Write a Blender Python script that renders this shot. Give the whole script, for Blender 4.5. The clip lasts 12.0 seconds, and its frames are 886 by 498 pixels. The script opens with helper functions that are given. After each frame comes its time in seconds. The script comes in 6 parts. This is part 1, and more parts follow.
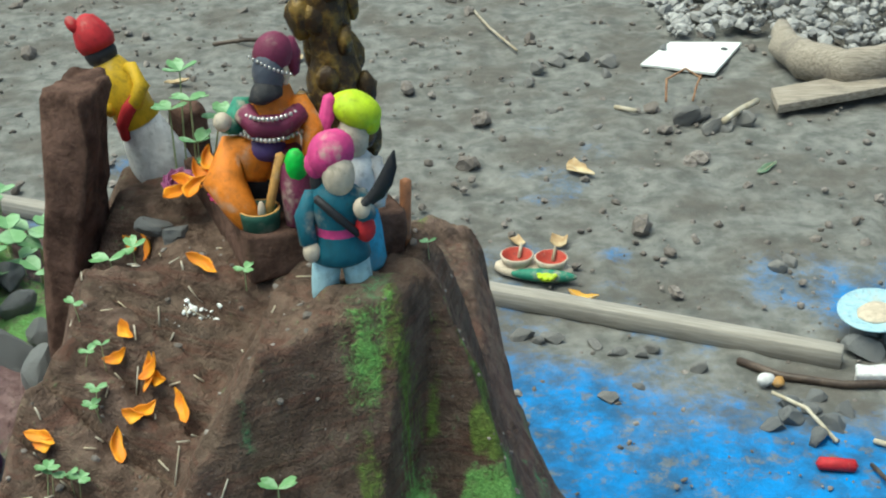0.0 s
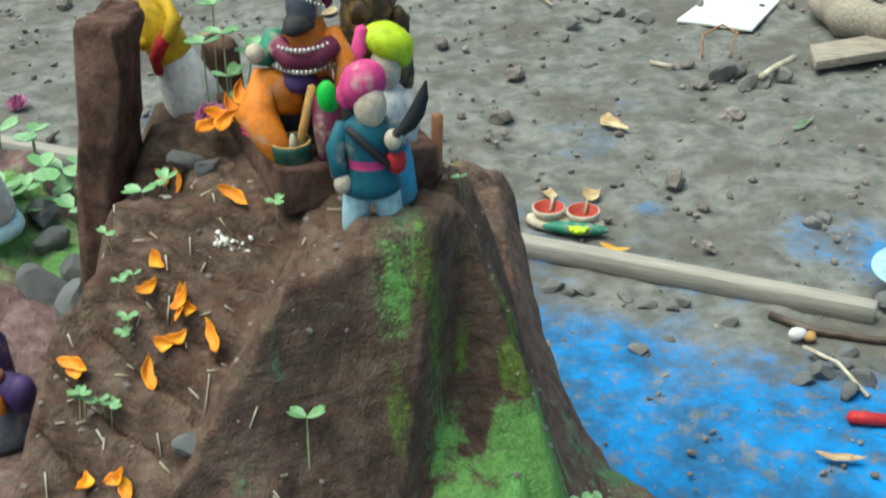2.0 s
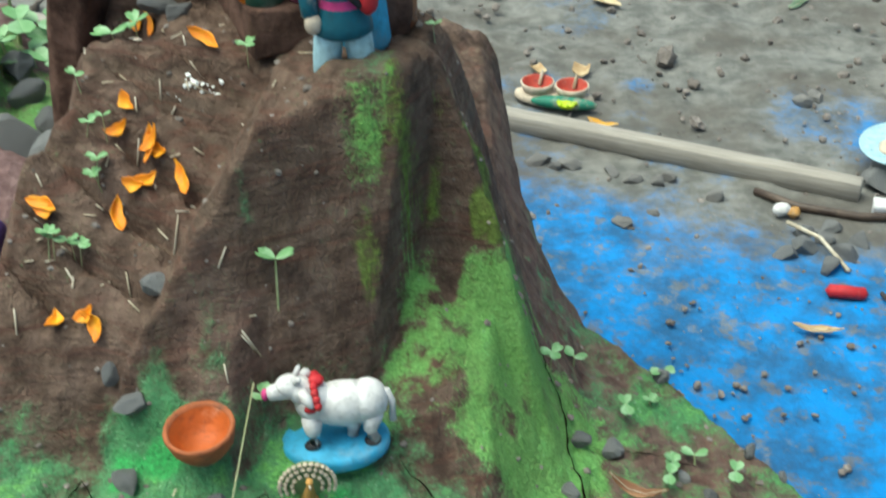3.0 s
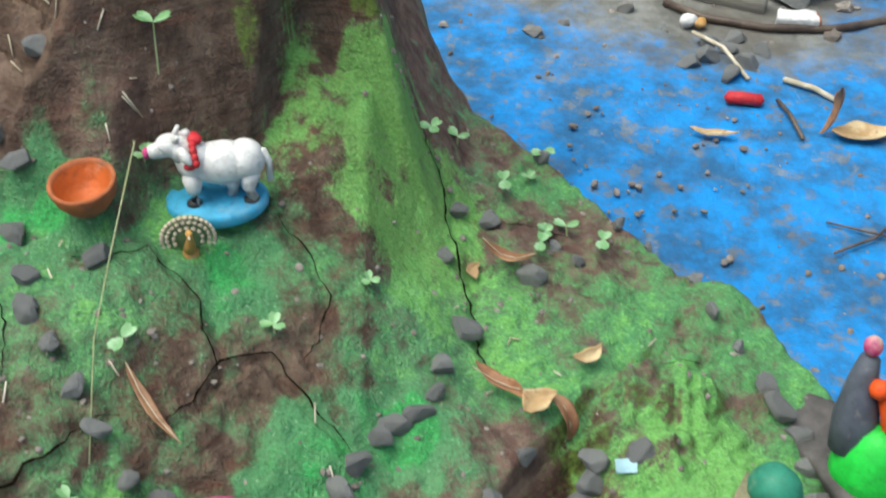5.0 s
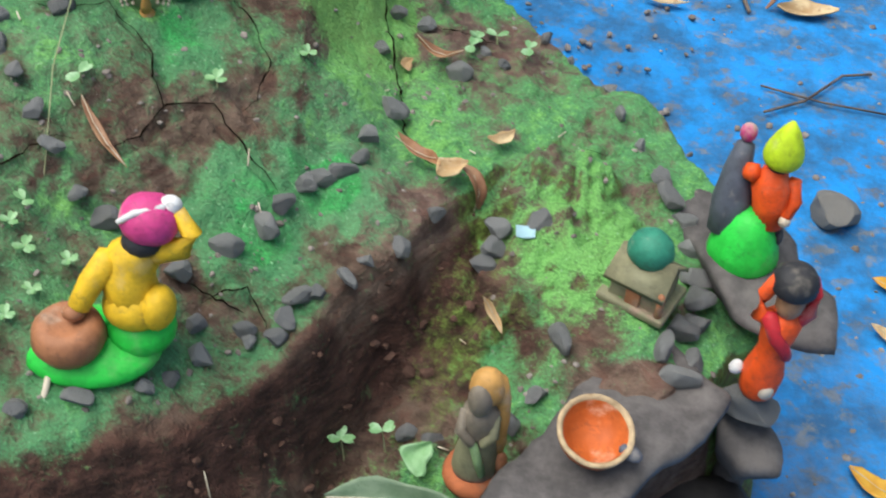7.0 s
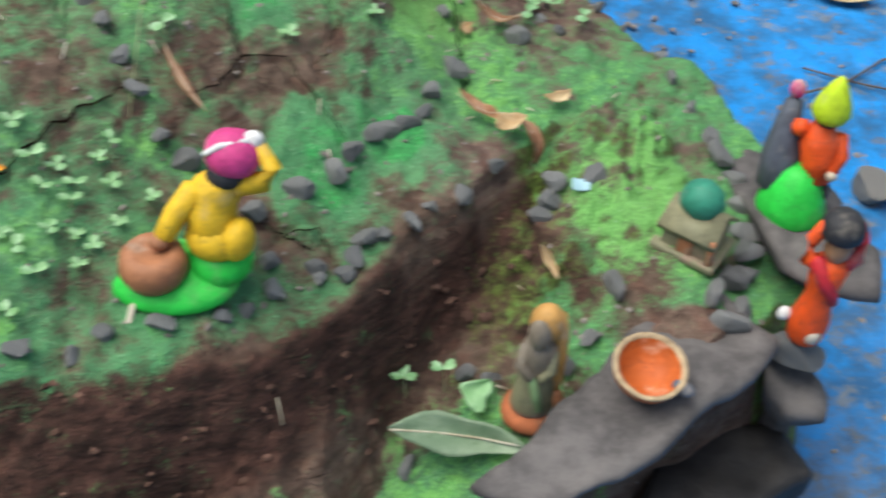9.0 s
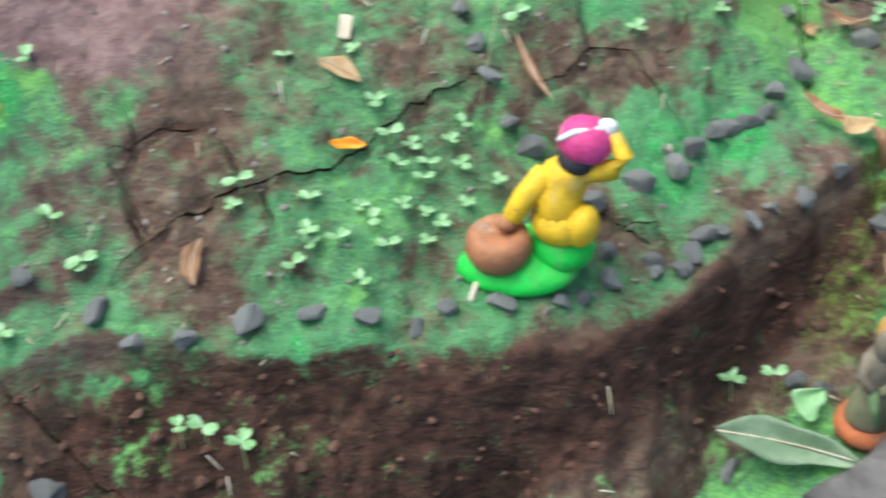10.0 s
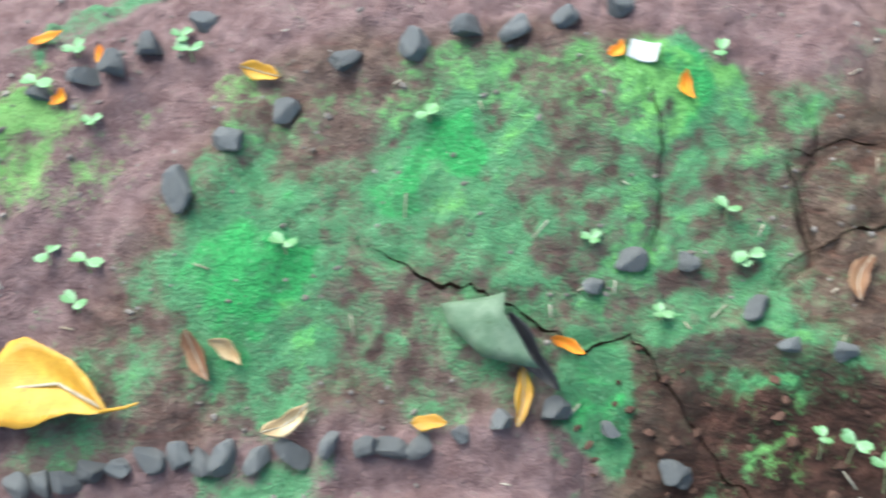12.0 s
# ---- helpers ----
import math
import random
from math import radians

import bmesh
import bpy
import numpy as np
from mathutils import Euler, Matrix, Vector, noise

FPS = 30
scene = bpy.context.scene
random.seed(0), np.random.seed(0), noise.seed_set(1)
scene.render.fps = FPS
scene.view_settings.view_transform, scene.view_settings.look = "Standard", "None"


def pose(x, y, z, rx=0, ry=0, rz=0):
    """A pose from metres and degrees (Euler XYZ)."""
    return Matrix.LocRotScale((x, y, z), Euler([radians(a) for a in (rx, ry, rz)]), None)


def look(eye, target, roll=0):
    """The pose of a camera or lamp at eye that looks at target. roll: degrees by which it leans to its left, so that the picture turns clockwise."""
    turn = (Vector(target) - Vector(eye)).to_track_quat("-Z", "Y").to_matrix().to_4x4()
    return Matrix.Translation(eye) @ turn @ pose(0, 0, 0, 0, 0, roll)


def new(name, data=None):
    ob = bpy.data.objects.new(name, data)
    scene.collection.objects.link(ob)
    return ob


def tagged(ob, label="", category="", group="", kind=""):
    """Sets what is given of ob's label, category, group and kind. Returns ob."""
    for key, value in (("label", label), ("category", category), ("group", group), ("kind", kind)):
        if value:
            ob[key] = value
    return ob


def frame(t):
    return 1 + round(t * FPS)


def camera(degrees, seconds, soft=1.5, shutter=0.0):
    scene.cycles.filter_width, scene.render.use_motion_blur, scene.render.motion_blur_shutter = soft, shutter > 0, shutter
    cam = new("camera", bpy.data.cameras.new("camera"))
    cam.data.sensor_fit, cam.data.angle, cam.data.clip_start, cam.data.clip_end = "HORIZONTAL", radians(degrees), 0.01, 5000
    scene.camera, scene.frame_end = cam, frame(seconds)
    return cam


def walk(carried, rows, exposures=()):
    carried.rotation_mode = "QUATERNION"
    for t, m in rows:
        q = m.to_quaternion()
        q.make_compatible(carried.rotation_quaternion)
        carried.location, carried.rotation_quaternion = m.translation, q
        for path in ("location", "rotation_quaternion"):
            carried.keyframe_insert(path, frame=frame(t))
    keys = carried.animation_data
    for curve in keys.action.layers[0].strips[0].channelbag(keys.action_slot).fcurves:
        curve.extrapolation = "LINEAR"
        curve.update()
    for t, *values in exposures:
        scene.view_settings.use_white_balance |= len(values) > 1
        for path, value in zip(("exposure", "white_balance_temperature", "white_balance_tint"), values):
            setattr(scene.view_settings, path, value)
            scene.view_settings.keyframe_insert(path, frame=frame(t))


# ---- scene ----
# ---- camera ----
cam = camera(40, 12.0, soft=2.0, shutter=0.5)
walk(cam, [
    (0, look((0.0002, 0.0001, 1.0000), (0.0002, 0.8835, 0.5314), -1.70)),
    (0.5, look((-0.0021, 0.0058, 0.9984), (-0.0127, 0.8881, 0.5278), -1.90)),
    (1, look((-0.0015, 0.0031, 0.9958), (-0.0170, 0.8838, 0.5222), -1.78)),
    (1.5, look((0.0009, -0.0009, 0.9912), (-0.0173, 0.8763, 0.5114), -1.67)),
    (2, look((0.0006, -0.0080, 0.9819), (-0.0262, 0.8609, 0.4876), -1.79)),
    (2.5, look((0.0049, -0.0163, 0.9653), (-0.0258, 0.8308, 0.4346), -1.51)),
    (3, look((0.0174, -0.0210, 0.9531), (-0.0073, 0.8009, 0.3841), -0.95)),
    (3.5, look((0.0281, -0.0300, 0.9434), (0.0163, 0.7686, 0.3416), -0.42)),
    (3.7, look((0.0278, -0.0360, 0.9420), (0.0228, 0.7538, 0.3287), -0.13)),
    (5.3, look((0.0739, -0.1070, 0.9348), (0.0963, 0.6267, 0.2557), 1.60)),
    (5.5, look((0.0728, -0.1214, 0.9307), (0.0975, 0.6061, 0.2451), 2.01)),
    (6, look((0.0923, -0.1829, 0.9304), (0.1147, 0.5350, 0.2346), 2.99)),
    (6.5, look((0.1160, -0.2233, 0.9298), (0.1312, 0.4912, 0.2303), 3.80)),
    (7, look((0.1284, -0.2481, 0.9201), (0.1505, 0.4595, 0.2137), 5.02)),
    (7.2, look((0.1243, -0.2545, 0.9178), (0.1637, 0.4530, 0.2121), 6.09)),
    (8.8, look((0.1108, -0.3080, 0.9054), (0.1456, 0.4099, 0.2102), 6.00)),
    (9, look((0.1055, -0.3159, 0.9110), (0.1048, 0.3993, 0.2121), 4.45)),
    (9.5, look((0.0699, -0.3384, 0.9022), (-0.0241, 0.3743, 0.2071), 0.89)),
    (10, look((0.0508, -0.3419, 0.9009), (-0.1597, 0.3500, 0.2103), -3.45)),
    (10.5, look((0.0142, -0.3558, 0.8932), (-0.2969, 0.3025, 0.2077), -6.87)),
    (11, look((-0.0517, -0.3841, 0.8966), (-0.4359, 0.2564, 0.2316), -8.00)),
    (11.5, look((-0.1150, -0.4171, 0.9065), (-0.5211, 0.2072, 0.2392), -7.73)),
    (12, look((-0.1686, -0.4466, 0.9172), (-0.6143, 0.1509, 0.2506), -7.20)),
], [(0, 0.49, 6550, -10), (3.7, 0.60, 6600, -7), (5.3, 0.60, 6650, 1), (6.5, 0.57, 6600, 4), (9, 0.54, 6600, 4), (9.5, 0.70, 6500, 2), (10.5, 1.12, 6150, 0), (11.2, 1.26, 6100, 0), (12, 1.12, 6050, -1)])


# ---- daylight: open shade under an overcast sky ----
world = bpy.data.worlds.new("sky")
scene.world = world
world.use_nodes = True
wt = world.node_tree
sky = wt.nodes.new("ShaderNodeTexSky")
sky.sky_type, sky.sun_disc = "NISHITA", False
sky.sun_elevation, sky.sun_rotation = radians(69), radians(-97)
sky.air_density, sky.dust_density, sky.ozone_density = 1.0, 4.0, 1.0
wt.links.new(sky.outputs[0], wt.nodes["Background"].inputs[0])
wt.nodes["Background"].inputs[1].default_value = 0.12
sun = new("sun", bpy.data.lights.new("sun", "SUN"))
sun.data.energy, sun.data.angle, sun.data.color = 2.5, radians(55), (1.0, 0.98, 0.955)
sun.matrix_world = look((-0.85, -0.10, 2.3), (0, 0, 0))


# ---- materials ----
class Shade:
    """A small builder of node materials."""

    def __init__(self, name, rough=0.8, metal=0.0, spec=0.4):
        self.mat = bpy.data.materials.new(name)
        self.mat.use_nodes = True
        self.t = self.mat.node_tree
        self.bsdf = self.t.nodes["Principled BSDF"]
        self.bsdf.inputs["Roughness"].default_value = rough
        self.bsdf.inputs["Metallic"].default_value = metal
        self.bsdf.inputs["Specular IOR Level"].default_value = spec
        self.where = self.t.nodes.new("ShaderNodeTexCoord").outputs["Object"]

    def link(self, a, b):
        self.t.links.new(a, b)

    def noise(self, scale, detail=4.0, rough=0.6, stretch=None):
        n = self.t.nodes.new("ShaderNodeTexNoise")
        n.inputs["Scale"].default_value, n.inputs["Detail"].default_value, n.inputs["Roughness"].default_value = scale, detail, rough
        source = self.where
        if stretch:
            m = self.t.nodes.new("ShaderNodeMapping")
            m.inputs["Scale"].default_value = stretch
            self.link(source, m.inputs[0])
            source = m.outputs[0]
        self.link(source, n.inputs["Vector"])
        return n.outputs["Fac"]

    def step(self, value, low, high):
        n = self.t.nodes.new("ShaderNodeMapRange")
        n.interpolation_type = "SMOOTHSTEP"
        n.inputs["From Min"].default_value, n.inputs["From Max"].default_value = low, high
        self.link(value, n.inputs["Value"])
        return n.outputs["Result"]

    def math(self, op, a, b):
        n = self.t.nodes.new("ShaderNodeMath")
        n.operation = op
        for socket, v in zip(n.inputs, (a, b)):
            if isinstance(v, (int, float)):
                socket.default_value = v
            else:
                self.link(v, socket)
        return n.outputs[0]

    def mix(self, fac, a, b):
        n = self.t.nodes.new("ShaderNodeMix")
        n.data_type = "RGBA"
        for socket, v in ((n.inputs[0], fac), (n.inputs[6], a), (n.inputs[7], b)):
            if isinstance(v, (int, float)):
                socket.default_value = v
            elif isinstance(v, tuple):
                socket.default_value = (*v, 1)
            else:
                self.link(v, socket)
        return n.outputs[2]

    def layer(self, name):
        n = self.t.nodes.new("ShaderNodeAttribute")
        n.attribute_name = name
        s = self.t.nodes.new("ShaderNodeSeparateColor")
        self.link(n.outputs["Color"], s.inputs[0])
        return s.outputs

    def dry(self):
        n = self.t.nodes.new("ShaderNodeAttribute")
        n.attribute_name = "dry_shade"
        return n.outputs["Fac"]

    def chance(self):
        return self.t.nodes.new("ShaderNodeObjectInfo").outputs["Random"]

    def island(self):
        return self.t.nodes.new("ShaderNodeNewGeometry").outputs["Random Per Island"]

    def bump(self, value, depth, strength=0.6):
        n = self.t.nodes.new("ShaderNodeBump")
        n.inputs["Distance"].default_value, n.inputs["Strength"].default_value = depth, strength
        self.link(value, n.inputs["Height"])
        self.link(n.outputs[0], self.bsdf.inputs["Normal"])

    def colour(self, c):
        if isinstance(c, tuple):
            self.bsdf.inputs["Base Color"].default_value = (*c, 1)
        else:
            self.link(c, self.bsdf.inputs["Base Color"])
        return self.mat


def paint(name, colour, worn=(0.42, 0.36, 0.28), wear=0.25, rough=0.62, scale=90.0):
    """Brushed poster paint on clay: blotchy, chipped in places."""
    s = Shade(name, rough)
    a = s.noise(scale, 3)
    b = s.noise(scale * 0.35, 4)
    c = s.mix(s.step(a, 0.35, 0.7), tuple(v * 0.78 for v in colour), colour)
    c = s.mix(s.math("MULTIPLY", s.step(b, 0.54, 0.70), min(wear * 2.0, 0.9)), c, worn)
    c = s.mix(s.math("MULTIPLY", s.step(s.noise(scale * 1.7, 5, 0.7), 0.52, 0.70), 0.5), c, tuple(v * 0.3 + 0.016 for v in colour))
    s.bump(s.noise(scale * 2.2, 4), 0.0012, 0.6)
    return s.colour(c)


def stone(name, dark, light, scale=60.0, rough=0.85):
    s = Shade(name, rough)
    c = s.mix(s.step(s.noise(scale, 5, 0.7), 0.3, 0.72), dark, light)
    c = s.mix(s.math("MULTIPLY", s.chance(), 0.45), c, tuple(v * 0.55 for v in dark))
    s.bump(s.noise(scale * 2.5, 5, 0.7), 0.0015, 0.8)
    return s.colour(c)


# earth of the hill: red-brown mud, emerald and lime colour powder, moss; the layer says where each was strewn
s = Shade("hill_earth", 0.93, spec=0.2)
lay = s.layer("strewn")
fine, grain, coarse, blot = s.noise(420, 3, 0.7), s.noise(170, 4, 0.7), s.noise(55, 5, 0.65), s.noise(14, 4, 0.6)
c = s.mix(s.step(coarse, 0.3, 0.7), (0.075, 0.049, 0.036), (0.200, 0.138, 0.104))
c = s.mix(s.math("MULTIPLY", s.step(blot, 0.45, 0.7), 0.5), c, (0.155, 0.120, 0.090))
c = s.mix(s.math("MULTIPLY", s.step(s.noise(1.0, 5, 0.7, (14, 14, 150)), 0.48, 0.66), 0.55), c, (0.150, 0.066, 0.048))
c = s.mix(s.math("MULTIPLY", s.step(s.noise(1.0, 5, 0.7, (22, 22, 210)), 0.50, 0.62), 0.42), c, (0.034, 0.018, 0.014))
pale = s.mix(s.step(coarse, 0.3, 0.7), (0.165, 0.100, 0.098), (0.280, 0.186, 0.182))
c = s.mix(s.dry(), c, pale)
# below zero: damp dark soil, with the bank's shade put into its colour
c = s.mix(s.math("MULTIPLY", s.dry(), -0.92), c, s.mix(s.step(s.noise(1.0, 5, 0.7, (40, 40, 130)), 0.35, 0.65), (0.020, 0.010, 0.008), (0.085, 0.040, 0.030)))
c = s.mix(s.math("MULTIPLY", s.step(fine, 0.62, 0.75), 0.5), c, (0.20, 0.15, 0.12))
holes = s.math("ADD", s.math("ADD", s.math("MULTIPLY", grain, 0.34), s.math("MULTIPLY", fine, 0.20)), s.math("ADD", s.math("MULTIPLY", coarse, 0.28), s.math("MULTIPLY", s.noise(27, 3, 0.6), 0.18)))
moss = s.step(s.math("SUBTRACT", s.math("ADD", lay[2], s.math("MULTIPLY", holes, 1.1)), 1.0), -0.10, 0.16)
c = s.mix(s.math("MULTIPLY", moss, 0.85), c, s.mix(s.step(grain, 0.35, 0.65), (0.085, 0.120, 0.026), (0.17, 0.26, 0.05)))
em = s.step(s.math("SUBTRACT", s.math("ADD", lay[0], s.math("MULTIPLY", holes, 2.2)), 1.42), -0.24, 0.36)
c = s.mix(s.math("MULTIPLY", em, 0.72), c, s.mix(s.step(fine, 0.3, 0.7), (0.070, 0.255, 0.105), (0.100, 0.400, 0.165)))
c = s.mix(s.math("MULTIPLY", s.step(s.math("ADD", lay[0], holes), 1.30, 1.72), 0.62), c, s.mix(s.step(fine, 0.3, 0.7), (0.030, 0.260, 0.062), (0.055, 0.520, 0.115)))
li = s.step(s.math("SUBTRACT", s.math("ADD", lay[1], s.math("MULTIPLY", holes, 2.2)), 1.45), -0.16, 0.26)
c = s.mix(s.math("MULTIPLY", li, 0.75), c, s.mix(s.step(fine, 0.3, 0.7), (0.150, 0.36, 0.085), (0.24, 0.55, 0.145)))
c = s.mix(s.math("MULTIPLY", s.math("MULTIPLY", s.step(s.noise(300, 2, 0.5), 0.64, 0.72), em), 0.55), c, (0.30, 0.52, 0.30))
s.bump(s.math("ADD", s.math("MULTIPLY", grain, 0.6), s.math("MULTIPLY", fine, 0.4)), 0.0075, 1.0)
M_HILL = s.colour(c)

# trodden ground: damp grey-brown dirt with strewn blue powder
s = Shade("yard_dirt", 0.88, spec=0.3)
lay = s.layer("strewn")
fine, grain, coarse, blot = s.noise(260, 3, 0.7), s.noise(80, 5, 0.7), s.noise(22, 5, 0.65), s.noise(5, 4, 0.6)
c = s.mix(s.step(coarse, 0.3, 0.72), (0.106, 0.108, 0.100), (0.238, 0.236, 0.218))
c = s.mix(s.math("MULTIPLY", s.step(blot, 0.42, 0.66), 0.75), c, (0.098, 0.086, 0.073))
c = s.mix(s.math("MULTIPLY", s.step(grain, 0.60, 0.70), 0.55), c, (0.060, 0.050, 0.043))
c = s.mix(s.math("MULTIPLY", s.step(fine, 0.64, 0.74), 0.45), c, (0.325, 0.315, 0.29))
holes = s.math("ADD", s.math("MULTIPLY", grain, 0.45), s.math("MULTIPLY", coarse, 0.55))
bl = s.step(s.math("SUBTRACT", s.math("ADD", lay[0], s.math("MULTIPLY", holes, 1.1)), 1.0), -0.22, 0.34)
bl = s.math("MULTIPLY", bl, s.math("SUBTRACT", 1.0, s.math("MULTIPLY", s.step(s.noise(34, 5, 0.7), 0.50, 0.66), 0.75)))
c = s.mix(s.math("MULTIPLY", bl, 0.94), c, s.mix(s.step(s.noise(12, 6, 0.7), 0.36, 0.64), (0.014, 0.105, 0.25), (0.003, 0.235, 0.64)))
s.bump(s.math("ADD", s.math("MULTIPLY", grain, 0.7), s.math("MULTIPLY", fine, 0.3)), 0.006, 0.8)
M_DIRT = s.colour(c)


# ---- relief of the mud hill: functions of x and y, in metres ----
def vnoise(x, y, scale, seed=0):
    """Smooth value noise, -1 to 1, with cells of the given size."""
    u, v = np.asarray(x, float) / scale, np.asarray(y, float) / scale
    i, j = np.floor(u), np.floor(v)
    fu, fv = u - i, v - j
    fu, fv = fu * fu * (3 - 2 * fu), fv * fv * (3 - 2 * fv)

    def cell(a, b):
        n = np.sin(a * 127.1 + b * 311.7 + seed * 74.7) * 43758.5453
        return 2 * (n - np.floor(n)) - 1

    low = cell(i, j) * (1 - fu) + cell(i + 1, j) * fu
    high = cell(i, j + 1) * (1 - fu) + cell(i + 1, j + 1) * fu
    return low * (1 - fv) + high * fv


def ramp(a, b, v):
    s = np.clip((v - a) / (b - a), 0, 1)
    return s * s * (3 - 2 * s)


def smin(a, b, k):
    h = np.clip(0.5 + 0.5 * (b - a) / k, 0, 1)
    return b * (1 - h) + a * h - k * h * (1 - h)


def smax(a, b, k):
    return -smin(-a, -b, k)


def side(x, y, line):
    """Signed distance to an open line; positive on its left."""
    best, sign = np.full(np.shape(x), 1e9), np.ones(np.shape(x))
    for (ax, ay), (bx, by) in zip(line[:-1], line[1:]):
        dx, dy = bx - ax, by - ay
        s = np.clip(((x - ax) * dx + (y - ay) * dy) / (dx * dx + dy * dy), 0, 1)
        d = np.hypot(x - ax - s * dx, y - ay - s * dy)
        cross = dx * (y - ay) - dy * (x - ax)
        sign = np.where(d < best - 1e-9, np.where(cross >= 0, 1.0, -1.0), sign)
        best = np.minimum(best, d)
    return best * sign


CONTOUR = ((-1.6, -0.62), (-0.78, -0.10), (-0.6, 0.03), (-0.45, 0.105), (-0.32, 0.14), (-0.2, 0.19), (-0.06, 0.31), (0.03, 0.42), (0.09, 0.5), (0.105, 0.58), (0.108, 0.68), (0.085, 0.76), (0.05, 0.86), (0.02, 1.5))
CLIFF = ((-0.45, 0.095), (-0.32, 0.128), (-0.204, 0.172), (-0.114, 0.205), (-0.039, 0.236), (0.033, 0.292), (0.108, 0.382), (0.165, 0.462), (0.2, 0.5))
SHORE = ((0.03, 1.2), (0.06, 0.93), (0.108, 0.856), (0.15, 0.79), (0.208, 0.712), (0.272, 0.652), (0.327, 0.605), (0.352, 0.553), (0.38, 0.5), (0.415, 0.44), (0.40, 0.385), (0.355, 0.340), (0.285, 0.300), (0.222, 0.250), (0.165, 0.185), (0.09, 0.03), (-0.1, -0.7))
CRACKS = (
    ((-0.611, 0.05), (-0.514, 0.067), (-0.451, 0.076), (-0.423, 0.101), (-0.388, 0.088), (-0.352, 0.071), (-0.306, 0.058), (-0.277, 0.048), (-0.265, 0.033), (-0.21, 0.03)),
    ((-0.345, 0.165), (-0.329, 0.196), (-0.29, 0.235), (-0.262, 0.252), (-0.215, 0.275), (-0.165, 0.345), (-0.115, 0.4)),
    ((-0.329, 0.196), (-0.352, 0.222), (-0.349, 0.246), (-0.36, 0.262)),
    ((-0.09, 0.4), (-0.06, 0.44), (-0.03, 0.46), (0.006, 0.426), (0.025, 0.412)),
    ((-0.06, 0.44), (-0.075, 0.49), (-0.11, 0.52), (-0.16, 0.5)),
    ((0.068, 0.717), (0.093, 0.672), (0.108, 0.6), (0.112, 0.53), (0.14, 0.485)),
    ((0.11, 0.665), (0.16, 0.665), (0.19, 0.66)),
    ((-0.02, 0.328), (0.011, 0.342), (0.031, 0.308)),
    ((-0.24, 0.45), (-0.229, 0.519), (-0.19, 0.44), (-0.18, 0.4)),
    ((-0.03, 0.564), (0.001, 0.513), (-0.009, 0.464)),
    ((-0.462, 0.218), (-0.437, 0.193), (-0.427, 0.144)),
    ((0.227, 0.526), (0.25, 0.525), (0.281, 0.529)),
    ((-0.332, 0.201), (-0.347, 0.215), (-0.365, 0.232)),
    ((-0.366, 0.235), (-0.349, 0.246), (-0.332, 0.258), (-0.31, 0.276)),
    ((-0.298, 0.268), (-0.284, 0.259), (-0.274, 0.25)),
    ((-0.262, 0.25), (-0.252, 0.237), (-0.243, 0.228)),
    ((-0.032, 0.339), (-0.014, 0.334), (0.01, 0.324)),
)


